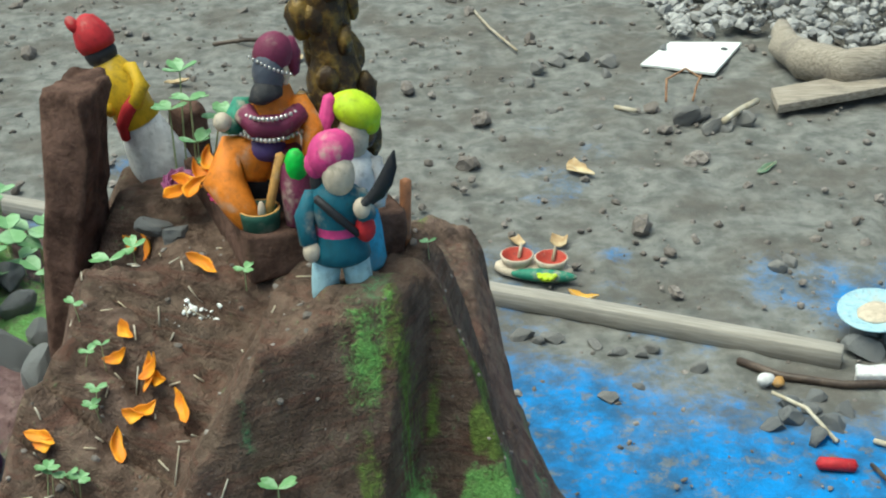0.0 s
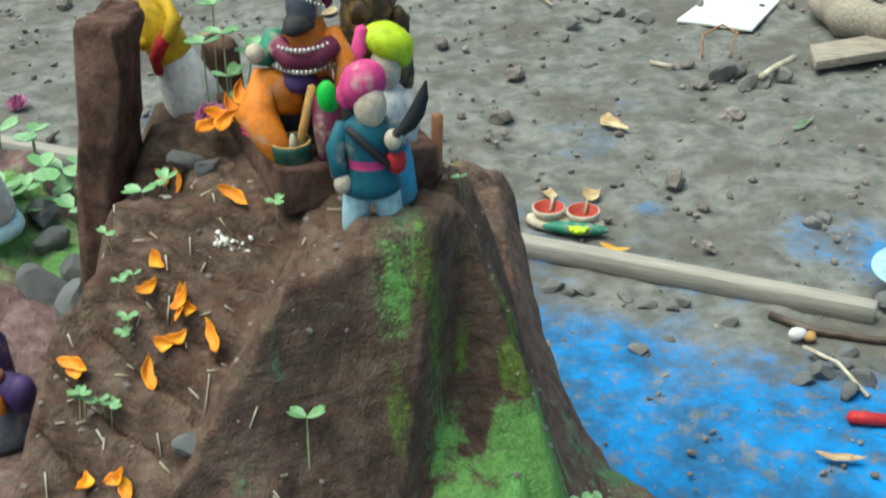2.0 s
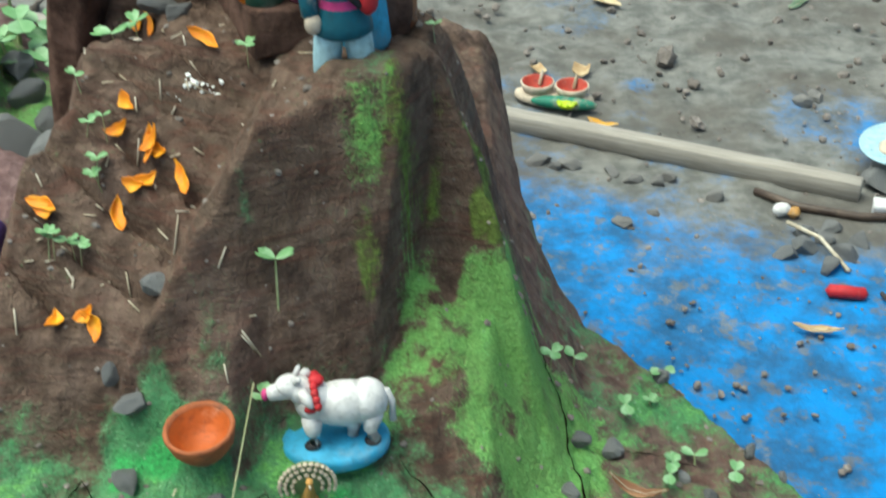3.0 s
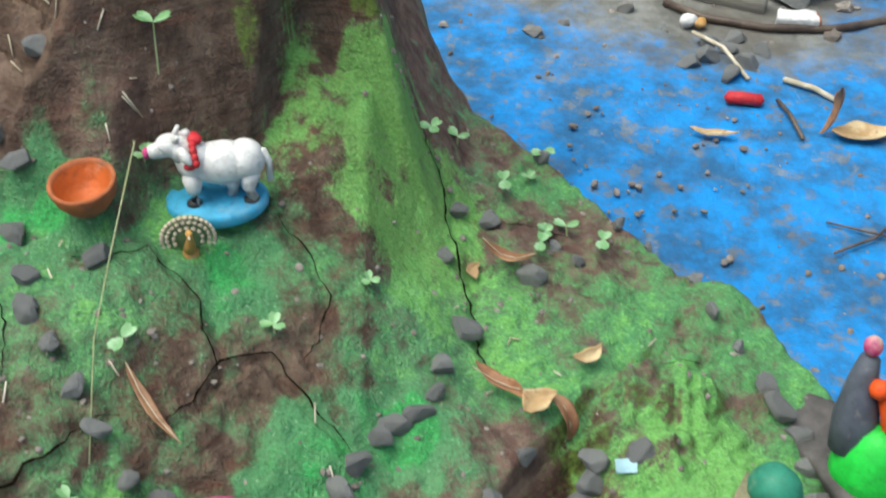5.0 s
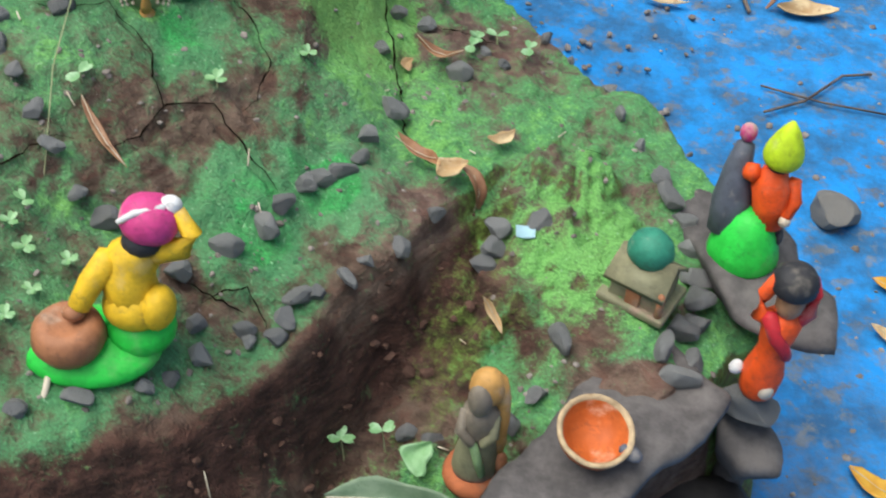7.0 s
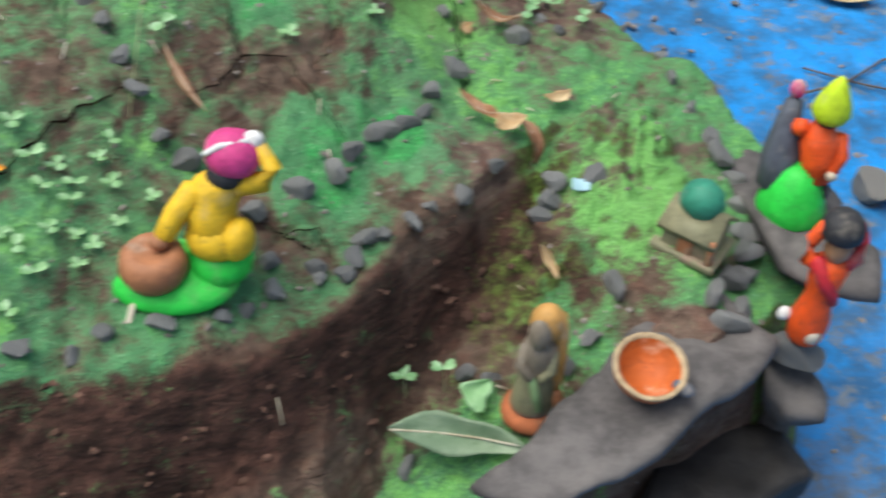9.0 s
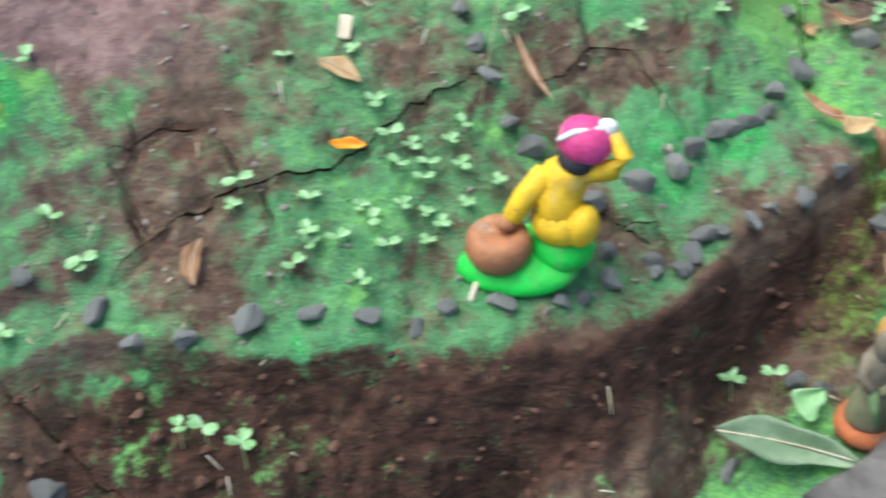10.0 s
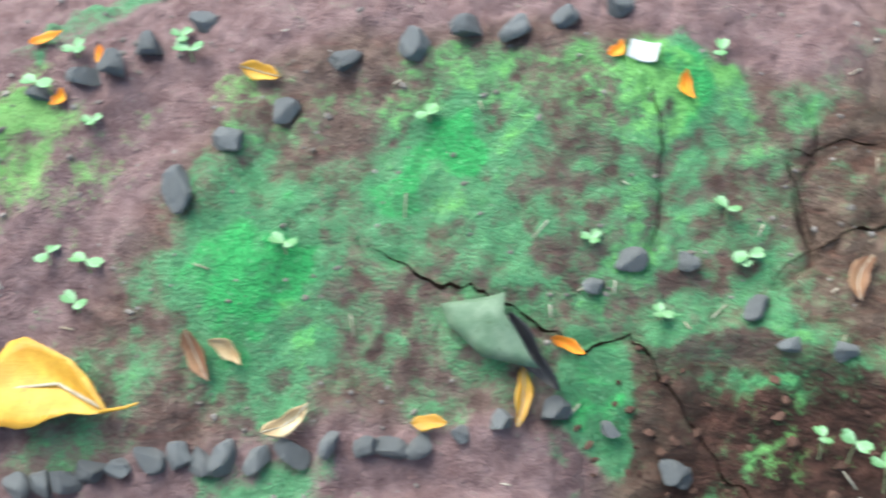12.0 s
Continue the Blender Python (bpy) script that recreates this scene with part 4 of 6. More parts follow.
limb(bm, [(0, -0.002, 0.008, 0.0058), (0.001, -0.006, 0.017, 0.0052), (0.002, -0.008, 0.026, 0.0032), (0.002, -0.010, 0.033, 0.0028)], 1, 9)
blob(bm, (0.002, -0.011, 0.035), (0.0035, 0.0042, 0.0033), 1, rings=6)
limb(bm, [(0.002, -0.014, 0.0345, 0.0014), (0.002, -0.018, 0.0335, 0.0005)], 2, 5)
figure("clay_peacock", bm, [M_PALEGREEN, M_OCHRE, M_CREAM], -0.087, 0.524, level(-0.087, 0.524) - 0.002, "small clay peacock with a fanned green and gold tail", 10, 0.74, category="peacock figurine")

# woman with a yellow veil
bm = bmesh.new()
turned(bm, ((0.026, 0.0), (0.027, 0.003), (0.025, 0.008), (0.016, 0.010), (0.004, 0.0105)), 0, 24)
turned(bm, ((0.0185, 0.008), (0.0200, 0.013), (0.0180, 0.026), (0.0150, 0.040), (0.0140, 0.050), (0.0155, 0.060), (0.0150, 0.068), (0.0070, 0.074)), [2, 1, 1, 2, 3, 2, 2], 20, squash=(1.0, 0.9))
blob(bm, (-0.003, -0.005, 0.081), (0.0105, 0.0110, 0.0130), 3, rings=9)
blob(bm, (0.003, 0.003, 0.085), (0.0150, 0.0140, 0.0140), 4, (0, 14, 0), 12)
limb(bm, [(0.011, 0.003, 0.090, 0.0075), (0.0165, 0.002, 0.074, 0.0068), (0.0180, 0.001, 0.054, 0.0064), (0.0185, 0.000, 0.036, 0.0058), (0.0175, -0.001, 0.020, 0.0040)], 4, 10)
limb(bm, [(-0.012, 0.0, 0.066, 0.0056), (-0.0165, -0.006, 0.053, 0.0052), (-0.007, -0.014, 0.047, 0.0042)], 2, 9)
limb(bm, [(0.010, -0.004, 0.064, 0.0056), (0.010, -0.012, 0.052, 0.0050), (0.001, -0.0155, 0.047, 0.0042)], 1, 9)
limb(bm, [(-0.006, -0.013, 0.046, 0.0036), (-0.002, -0.0175, 0.034, 0.0040), (0.003, -0.0185, 0.020, 0.0036)], 6, 8)
blob(bm, (0.020, -0.004, 0.018), (0.007, 0.007, 0.009), 5)
figure("clay_figure", bm, [M_CLAY, M_OLIVE, M_TAUPE, M_TAUPE, M_OCHRE, M_TAN, M_PALEGREEN], 0.181, 0.268, level(0.181, 0.268) - 0.002, "clay figure with a long ochre veil on a red base", 6, (0.86, 0.86, 1.18))

# hut
hut = empty("toy_hut", pose(0.303, 0.394, level(0.303, 0.394) - 0.002, 0, 0, -32))
tagged(hut, "small weathered clay hut with a sea-green dome", "toy hut")
bm = bmesh.new()
block(bm, ((-0.028, -0.023), (0.028, -0.023), (0.028, 0.023), (-0.028, 0.023)), 0.0, 0.007, 0, 0.002)
roughen(bm, 0.0008, 90, 2)
part("base", bm, M_OLIVE, hut)
bm = bmesh.new()
block(bm, ((-0.021, -0.017), (0.021, -0.017), (0.021, 0.017), (-0.021, 0.017)), 0.005, 0.030, 0, 0.002)
roughen(bm, 0.0008, 90, 2)
body = part("body", bm, M_OLIVE, hut)
bm = bmesh.new()
block(bm, ((-0.006, -0.0195), (0.006, -0.0195), (0.006, -0.016), (-0.006, -0.016)), 0.006, 0.022, 0, 0.001)
part("doorway", bm, M_TAN, body, "brown moulded doorway")
bm = bmesh.new()
limb(bm, [(0.022, -0.018, 0.006, 0.003), (0.022, -0.019, 0.030, 0.003)], 0, 8)
part("post", bm, M_TAN, body, "brown corner post")
for sy, nm in ((-1, "roof_slope"), (1, "roof_slope")):
    bm = bmesh.new()
    n = [bm.verts.new(p) for p in ((-0.025, sy * 0.022, 0.028), (0.025, sy * 0.022, 0.028), (0.023, 0.0, 0.046), (-0.023, 0.0, 0.046), (-0.025, sy * 0.022, 0.024), (0.025, sy * 0.022, 0.024), (0.023, 0.0, 0.042), (-0.023, 0.0, 0.042))]
    for q in ((0, 1, 2, 3), (4, 5, 6, 7), (0, 1, 5, 4), (1, 2, 6, 5), (3, 0, 4, 7), (2, 3, 7, 6)):
        bm.faces.new([n[i] for i in q])
    part(nm, bm, M_OLIVE, hut)
bm = bmesh.new()
blob(bm, (-0.002, 0.004, 0.046), (0.0185, 0.0170, 0.0165), 0, rings=10, rough=0.001)
part("dome", bm, M_SEAGREEN, hut, "sea-green painted dome")

# soldier in orange leaning on a grey rock
bm = bmesh.new()
turned(bm, ((0.031, 0.0), (0.0325, 0.004), (0.030, 0.014), (0.024, 0.028), (0.015, 0.042), (0.006, 0.046)), 0, 24)
limb(bm, [(-0.014, 0.012, 0.020, 0.020), (-0.017, 0.018, 0.046, 0.0175), (-0.016, 0.026, 0.072, 0.012), (-0.014, 0.030, 0.090, 0.008)], 1, 12)
blob(bm, (-0.014, 0.031, 0.100), (0.0075, 0.0075, 0.0080), 4)
limb(bm, [(0.012, 0.002, 0.036, 0.017), (0.013, 0.004, 0.052, 0.0160), (0.010, 0.006, 0.068, 0.0175), (0.010, 0.008, 0.082, 0.0110)], 2, 14)
blob(bm, (0.012, 0.009, 0.090), (0.011, 0.011, 0.011), 5)
turned(bm, ((0.0150, 0.0), (0.0175, 0.005), (0.0165, 0.012), (0.0125, 0.021), (0.0075, 0.030), (0.002, 0.037)), 3, 16, (0.013, 0.009, 0.090))
limb(bm, [(-0.006, 0.008, 0.078, 0.008), (-0.012, 0.014, 0.076, 0.007)], 2, 8)
limb(bm, [(0.026, 0.004, 0.075, 0.0075), (0.031, -0.003, 0.060, 0.0065), (0.024, -0.010, 0.049, 0.0055)], 2, 8)
blob(bm, (0.024, -0.012, 0.047), (0.0055, 0.005, 0.005), 6)
blob(bm, (0.024, -0.002, 0.024), (0.007, 0.008, 0.010), 5)
figure("clay_figure", bm, [M_GREEN, M_SLATE, M_ORANGE, M_LIME, M_PINK, M_BLACK, M_CREAM], 0.387, 0.442, 0.2470, "clay figure in orange with lime cap on a green base", 0, (0.88, 0.9, 1.02), 0, -1)

# man in orange and red with a black hat
bm = bmesh.new()
turned(bm, ((0.014, 0.0), (0.0165, 0.004), (0.0180, 0.020), (0.0135, 0.036), (0.012, 0.044), (0.015, 0.058), (0.0165, 0.070), (0.008, 0.080)), [0, 0, 0, 0, 0, 0, 0], 20)
limb(bm, [(-0.012, 0.0, 0.072, 0.0075), (-0.021, 0.001, 0.074, 0.0068), (-0.021, 0.003, 0.090, 0.0062), (-0.014, 0.004, 0.103, 0.0058)], 0, 9)
limb(bm, [(0.012, 0.0, 0.072, 0.0075), (0.020, 0.001, 0.078, 0.0066), (0.020, 0.003, 0.092, 0.0060), (0.014, 0.004, 0.104, 0.0055)], 1, 9)
limb(bm, [(-0.015, -0.006, 0.078, 0.0065), (-0.006, -0.014, 0.064, 0.0060), (0.004, -0.015, 0.054, 0.0052), (0.010, -0.010, 0.044, 0.0045)], 1, 9)
blob(bm, (0.0, -0.002, 0.088), (0.0120, 0.0115, 0.0130), 2)
turned(bm, ((0.0170, 0.0), (0.0195, 0.003), (0.0185, 0.010), (0.0140, 0.015), (0.008, 0.017), (0.002, 0.0175)), 3, 20, (0.0, 0.003, 0.096))
blob(bm, (0.002, -0.015, 0.012), (0.007, 0.005, 0.007), 4)
figure("clay_figure", bm, [M_ORANGE, M_RED, M_BROWN, M_BLACK, M_CREAM], 0.391, 0.334, 0.212, "clay figure in orange and red with a black hat", 0, (0.86, 0.88, 1.12))

# soldier in teal with a pink turban and a blade
bm = bmesh.new()
for sx in (-1, 1):
    limb(bm, [(sx * 0.015, -0.003, -0.008, 0.0125), (sx * 0.014, -0.002, 0.016, 0.0120), (sx * 0.010, 0.0, 0.038, 0.013)], 1, 10)
turned(bm, ((0.021, 0.030), (0.0255, 0.033), (0.0245, 0.040), (0.019, 0.050), (0.0185, 0.056), (0.022, 0.068), (0.021, 0.078), (0.010, 0.086)), [0, 0, 0, 3, 0, 0, 0], 22, squash=(1.0, 0.78))
limb(bm, [(-0.018, 0.0, 0.076, 0.0085), (-0.027, -0.003, 0.062, 0.0085), (-0.025, -0.009, 0.046, 0.0075)], 0, 10)
blob(bm, (-0.023, -0.011, 0.041), (0.0075, 0.007, 0.0075), 4)
limb(bm, [(0.018, 0.0, 0.074, 0.0085), (0.024, -0.012, 0.066, 0.0078), (0.020, -0.018, 0.070, 0.0065)], 0, 10)
blob(bm, (0.020, -0.019, 0.073), (0.0072, 0.007, 0.007), 4)
limb(bm, [(-0.016, -0.015, 0.080, 0.0030), (0.0, -0.019, 0.068, 0.0032), (0.016, -0.016, 0.054, 0.0030)], 5, 6)
blob(bm, (0.022, -0.012, 0.056), (0.0085, 0.008, 0.0095), 6)
blob(bm, (0.003, -0.006, 0.092), (0.0135, 0.0125, 0.0150), 4, rings=10)
blob(bm, (-0.002, 0.003, 0.104), (0.0200, 0.0180, 0.0150), 2, (0, -18, 0), 10, 0.0008)
blob(bm, (-0.014, 0.006, 0.096), (0.0105, 0.012, 0.0090), 2, rough=0.0008)
blob(bm, (-0.013, 0.006, 0.084), (0.0080, 0.009, 0.0090), 7)
limb(bm, [(0.018, -0.021, 0.074, 0.0034), (0.026, -0.022, 0.080, 0.0034)], 5, 8)
path = ((0.026, 0.079, 0.004), (0.034, 0.085, 0.0058), (0.041, 0.094, 0.0062), (0.046, 0.104, 0.0045), (0.048, 0.112, 0.0008))
for a, b in zip(path[:-1], path[1:]):
    n = [bm.verts.new((x + s * w * 0.75, y, z - s * w * 0.6)) for x, z, w in (a, b) for s in (-1, 1) for y in (-0.024, -0.0215)]
    for q in ((0, 2, 6, 4), (1, 3, 7, 5), (0, 1, 5, 4), (2, 3, 7, 6)):
        bm.faces.new([n[i] for i in q]).material_index = 5
figure("clay_figure", bm, [M_TEAL, M_PALE, M_PINK, M_PINK, M_CREAM, M_BLACK, M_RED, M_BLACK], -0.068, 0.715, 0.5855, "clay figure in teal with pink turban and raised dark blade", 4, (0.80, 0.84, 1.02))

# figure in white with a lime turban
bm = bmesh.new()
turned(bm, ((0.022, 0.0), (0.024, 0.004), (0.021, 0.030), (0.0165, 0.050), (0.0195, 0.068), (0.018, 0.080), (0.008, 0.088)), [1, 1, 1, 0, 0, 0], 20)
limb(bm, [(-0.014, -0.002, 0.078, 0.0085), (-0.024, -0.004, 0.092, 0.0078), (-0.022, -0.004, 0.112, 0.0070), (-0.018, -0.003, 0.126, 0.006)], 3, 9)
limb(bm, [(0.016, -0.002, 0.078, 0.0095), (0.023, -0.003, 0.062, 0.0085), (0.019, -0.010, 0.050, 0.007)], 0, 9)
blob(bm, (0.0, -0.004, 0.098), (0.0145, 0.0135, 0.0160), 4)
blob(bm, (0.004, 0.001, 0.116), (0.0225, 0.0200, 0.0125), 2, (0, 14, 0), 10, 0.001)
blob(bm, (0.016, 0.0, 0.108), (0.0090, 0.012, 0.0095), 2)
figure("clay_figure", bm, [M_WHITE, M_SKY, M_LIME, M_PINK, M_CREAM], -0.058, 0.762, 0.587, "clay figure in white with a lime yellow turban", 0, (0.76, 0.8, 1.0))

# seated king
bm = bmesh.new()
block(bm, ((-0.036, -0.012), (0.040, -0.012), (0.040, 0.040), (-0.036, 0.040)), 0.0, 0.040, 0, 0.004)
limb(bm, [(-0.002, 0.006, 0.036, 0.026), (0.0, 0.008, 0.062, 0.0225), (0.0, 0.010, 0.088, 0.024), (0.0, 0.012, 0.106, 0.015)], 1, 16)
limb(bm, [(-0.010, -0.002, 0.048, 0.020), (-0.034, -0.010, 0.052, 0.0215), (-0.044, -0.020, 0.036, 0.019), (-0.030, -0.034, 0.018, 0.014), (-0.020, -0.040, 0.004, 0.010)], 1, 14)
limb(bm, [(0.012, -0.006, 0.046, 0.018), (0.018, -0.026, 0.046, 0.016), (0.018, -0.034, 0.024, 0.012), (0.018, -0.038, 0.004, 0.010)], 2, 12)
limb(bm, [(-0.022, -0.006, 0.090, 0.0100), (-0.012, -0.018, 0.082, 0.0098), (0.012, -0.018, 0.082, 0.0098), (0.026, -0.004, 0.088, 0.0095)], 2, 10)
for n in range(15):
    u = n / 14
    for z in (0.0915, 0.0735):
        blob(bm, (-0.026 + 0.052 * u, -0.010 - 0.018 * math.sin(math.pi * u), z), (0.0022, 0.0022, 0.0022), 6, rings=4)
limb(bm, [(0.022, 0.004, 0.094, 0.0110), (0.036, -0.004, 0.074, 0.0105), (0.034, -0.018, 0.056, 0.009)], 1, 10)
limb(bm, [(-0.022, 0.004, 0.094, 0.0110), (-0.034, -0.002, 0.078, 0.0100), (-0.038, -0.014, 0.084, 0.008)], 3, 10)
blob(bm, (-0.040, -0.017, 0.087), (0.008, 0.0075, 0.008), 7)
blob(bm, (-0.006, -0.004, 0.060), (0.020, 0.022, 0.012), 4)
blob(bm, (0.020, -0.032, 0.052), (0.010, 0.009, 0.016), 5)
blob(bm, (-0.004, -0.002, 0.124), (0.0180, 0.0175, 0.0215), 8, rings=10)
blob(bm, (-0.006, -0.008, 0.110), (0.0165, 0.0150, 0.0125), 9)
blob(bm, (0.014, 0.000, 0.122), (0.0060, 0.0060, 0.0110), 7)
blob(bm, (0.002, 0.008, 0.140), (0.0235, 0.0210, 0.0200), 2, (0, -24, 0), 10)
limb(bm, [(0.016, 0.014, 0.146, 0.0130), (0.022, 0.018, 0.134, 0.0115), (0.023, 0.018, 0.118, 0.007)], 2, 10)
for n in range(11):
    u = n / 10
    blob(bm, (-0.022 + 0.044 * u, -0.010 - 0.006 * math.sin(math.pi * u), 0.142 - 0.018 * u), (0.0020, 0.0020, 0.0020), 6, rings=4)
limb(bm, [(-0.010, -0.038, 0.0, 0.0045), (-0.002, -0.036, 0.030, 0.0042), (0.008, -0.030, 0.062, 0.0045)], 10, 8)
for v in bm.verts:
    if v.co.z > 0.102:
        k = 1 - 0.24 * min(1, (v.co.z - 0.102) / 0.012)
        v.co.x, v.co.y, v.co.z = 0.004 + v.co.x * k, v.co.y * k, 0.102 + (v.co.z - 0.102) * 0.86
figure("clay_king", bm, [M_BLACK, M_SAFFRON, M_PLUM, M_SEAGREEN, M_PURPLE, M_GREEN, M_SILVER, M_CREAM, M_SLATE, M_BLACK, M_OCHRE], -0.116, 0.790, 0.617, "seated clay king in saffron and plum robes on a black seat", 2, (0.80, 0.82, 0.86))

# gilded trunk behind the throne
bm = bmesh.new()
limb(bm, [(0.0, 0.0, 0.0, 0.038), (0.002, 0.0, 0.05, 0.036), (0.0, 0.002, 0.10, 0.034), (0.001, 0.0, 0.135, 0.029), (-0.002, 0.0, 0.160, 0.021), (-0.004, 0.0, 0.200, 0.026), (-0.006, 0.0, 0.226, 0.018)], 0, 24)
for a in range(26):
    u = a * 2.39996
    z = 0.015 + 0.215 * (a / 26)
    r = 0.033 if z < 0.14 else 0.022
    blob(bm, (r * math.cos(u), r * math.sin(u), z), (0.011 + 0.004 * math.sin(a * 1.7), 0.010, 0.016 + 0.006 * math.cos(a * 2.3)), 0, (10 * math.sin(a), 14 * math.cos(a), 0), 6)
blob(bm, (-0.028, -0.010, 0.182), (0.014, 0.014, 0.018), 0, rough=0.003)
blob(bm, (0.030, -0.012, 0.100), (0.015, 0.015, 0.022), 0, rough=0.003)
bmesh.ops.subdivide_edges(bm, edges=[e for e in bm.edges if e.calc_length() > 0.012], cuts=1, use_grid_fill=True)
roughen(bm, 0.003, 60)
for v in bm.verts:
    v.co.x *= 0.74
    v.co.y *= 0.7
figure("carved_idol", bm, [M_GILT], -0.078, 0.872, 0.555, "knobbly brown and gold carved idol behind the throne", 0, 1.0, category="carved idol")

# figure in yellow with a red turban, leaning by the pillar
bm = bmesh.new()
turned(bm, ((0.031, 0.0), (0.0325, 0.003), (0.030, 0.022), (0.024, 0.046), (0.020, 0.060), (0.008, 0.064)), 0, 24, squash=(1.0, 0.85))
limb(bm, [(0.0, 0.0, 0.054, 0.0215), (-0.001, 0.0, 0.072, 0.0215), (-0.002, 0.0, 0.094, 0.0235), (-0.003, 0.001, 0.110, 0.014)], 1, 16)
limb(bm, [(-0.020, -0.004, 0.100, 0.0085), (-0.026, -0.010, 0.084, 0.008), (-0.012, -0.020, 0.074, 0.0065)], 1, 9)
limb(bm, [(0.018, -0.004, 0.100, 0.0085), (0.024, -0.010, 0.084, 0.008), (0.012, -0.020, 0.072, 0.0065)], 1, 9)
limb(bm, [(0.018, -0.015, 0.078, 0.0055), (0.004, -0.022, 0.070, 0.0062), (-0.008, -0.022, 0.060, 0.0060), (-0.012, -0.020, 0.048, 0.0045)], 2, 8)
blob(bm, (-0.004, 0.0, 0.118), (0.0165, 0.0160, 0.0125), 3)
turned(bm, ((0.0175, 0.0), (0.0195, 0.007), (0.0165, 0.017), (0.010, 0.026), (0.003, 0.029)), 2, 16, (-0.004, 0.001, 0.122))
blob(bm, (-0.014, -0.006, 0.147), (0.006, 0.006, 0.008), 2, (0, -20, 0))
figure("clay_figure", bm, [M_WHITE, M_YELLOW, M_RED, M_BLACK], -0.222, 0.908, 0.592, "clay figure in yellow with red turban and white skirt", -6, (0.80, 0.80, 0.96), 0, -19)

# figure in white on the green terrace
bm = bmesh.new()
turned(bm, ((0.036, 0.0), (0.037, 0.004), (0.033, 0.012), (0.020, 0.015), (0.004, 0.0155)), 2, 22)
turned(bm, ((0.030, 0.012), (0.032, 0.020), (0.026, 0.044), (0.019, 0.066), (0.021, 0.084), (0.018, 0.096), (0.008, 0.104)), [0, 0, 0, 0, 0, 0], 20)
limb(bm, [(0.018, -0.004, 0.092, 0.009), (0.026, -0.012, 0.074, 0.0085), (0.016, -0.022, 0.062, 0.007)], 0, 9)
blob(bm, (0.006, -0.026, 0.040), (0.012, 0.011, 0.014), 3)
limb(bm, [(-0.02, -0.02, 0.070, 0.004), (0.0, -0.025, 0.072, 0.0045), (0.02, -0.02, 0.070, 0.004)], 1, 7)
blob(bm, (0.0, -0.002, 0.112), (0.0140, 0.0140, 0.0155), 3)
blob(bm, (0.002, 0.003, 0.122), (0.0175, 0.0165, 0.0130), 1)
figure("clay_figure", bm, [M_WHITE, M_ORANGE, M_PALE, M_TAN], -0.452, 0.965, level(-0.452, 0.965) - 0.003, "clay figure in white with orange turban on pale blue base", 0, 1.05)

# figure in purple
bm = bmesh.new()
turned(bm, ((0.040, 0.0), (0.041, 0.005), (0.034, 0.020), (0.024, 0.034), (0.016, 0.040), (0.005, 0.042)), 0, 22)
limb(bm, [(0.0, 0.0, 0.036, 0.022), (0.0, 0.002, 0.056, 0.020), (0.0, 0.003, 0.074, 0.019), (0.0, 0.004, 0.086, 0.011)], 1, 14)
limb(bm, [(0.010, -0.008, 0.044, 0.012), (0.026, -0.018, 0.050, 0.011), (0.034, -0.022, 0.034, 0.009)], 1, 10)
blob(bm, (0.036, -0.024, 0.050), (0.010, 0.010, 0.012), 1)
limb(bm, [(0.006, -0.020, 0.058, 0.006), (0.016, -0.026, 0.046, 0.006), (0.020, -0.030, 0.034, 0.004)], 2, 8)
blob(bm, (0.018, -0.022, 0.062), (0.007, 0.006, 0.006), 3)
blob(bm, (0.0, -0.002, 0.096), (0.0130, 0.0130, 0.0145), 3)
blob(bm, (0.0, 0.004, 0.104), (0.0165, 0.0155, 0.0125), 1)
figure("clay_figure", bm, [M_SLATE, M_PURPLE, M_SAFFRON, M_TAN], -0.366, 0.728, level(-0.366, 0.728) - 0.004, "clay figure in dark purple on a slate grey base")


# ---- clay lamps and bowls ----
def bowl(name, r, h, outer, inner, label, x, y, z, rx=0, ry=0, lip=None):
    bm = bmesh.new()
    turned(bm, ((r * 0.45, 0.0), (r * 0.62, h * 0.08), (r * 0.90, h * 0.50), (r, h * 0.92), (r * 0.985, h), (r * 0.90, h * 1.0), (r * 0.84, h * 0.90), (r * 0.68, h * 0.45), (r * 0.30, h * 0.22), (r * 0.05, h * 0.20)), [0, 0, 0, 2, 2, 2, 1, 1, 1], 30)
    roughen(bm, 0.0006, 120)
    ob = tagged(part(name, bm, [outer, inner, lip or outer]), label, "clay lamp")
    ob.matrix_world = pose(x, y, z, rx, ry, 0)
    return ob


bowl("clay_lamp", 0.0225, 0.023, M_CLAY, M_CLAY_IN, "small empty fired clay lamp bowl standing on green powder", -0.150, 0.530, max(level(-0.150 + a, 0.530 + b) for a in (-0.008, 0, 0.008) for b in (-0.008, 0, 0.008)) - 0.001, 4, -3)
M_SAND = paint("sand_rim", (0.46, 0.34, 0.20), worn=(0.25, 0.17, 0.09), wear=0.6, scale=160)
lamp = bowl("clay_lamp", 0.0275, 0.024, M_CLAY, M_CLAY_IN, "round clay lamp with cream rim tilted on the flat slab", 0.258, 0.262, 0.2290, 14, 4, M_SAND)
bm = bmesh.new()
blob(bm, (0.025, -0.012, 0.018), (0.009, 0.006, 0.005), 0, (0, 0, -25), 7)
part("spout", bm, M_SLATE, lamp, "dark soot-stained spout")
bm = bmesh.new()
turned(bm, ((0.010, 0.0), (0.0135, 0.004), (0.0145, 0.013), (0.0145, 0.018), (0.0125, 0.018), (0.012, 0.010), (0.003, 0.009)), [0, 0, 0, 1, 0, 0], 24)
blob(bm, (0.002, -0.002, 0.015), (0.003, 0.003, 0.009), 2)
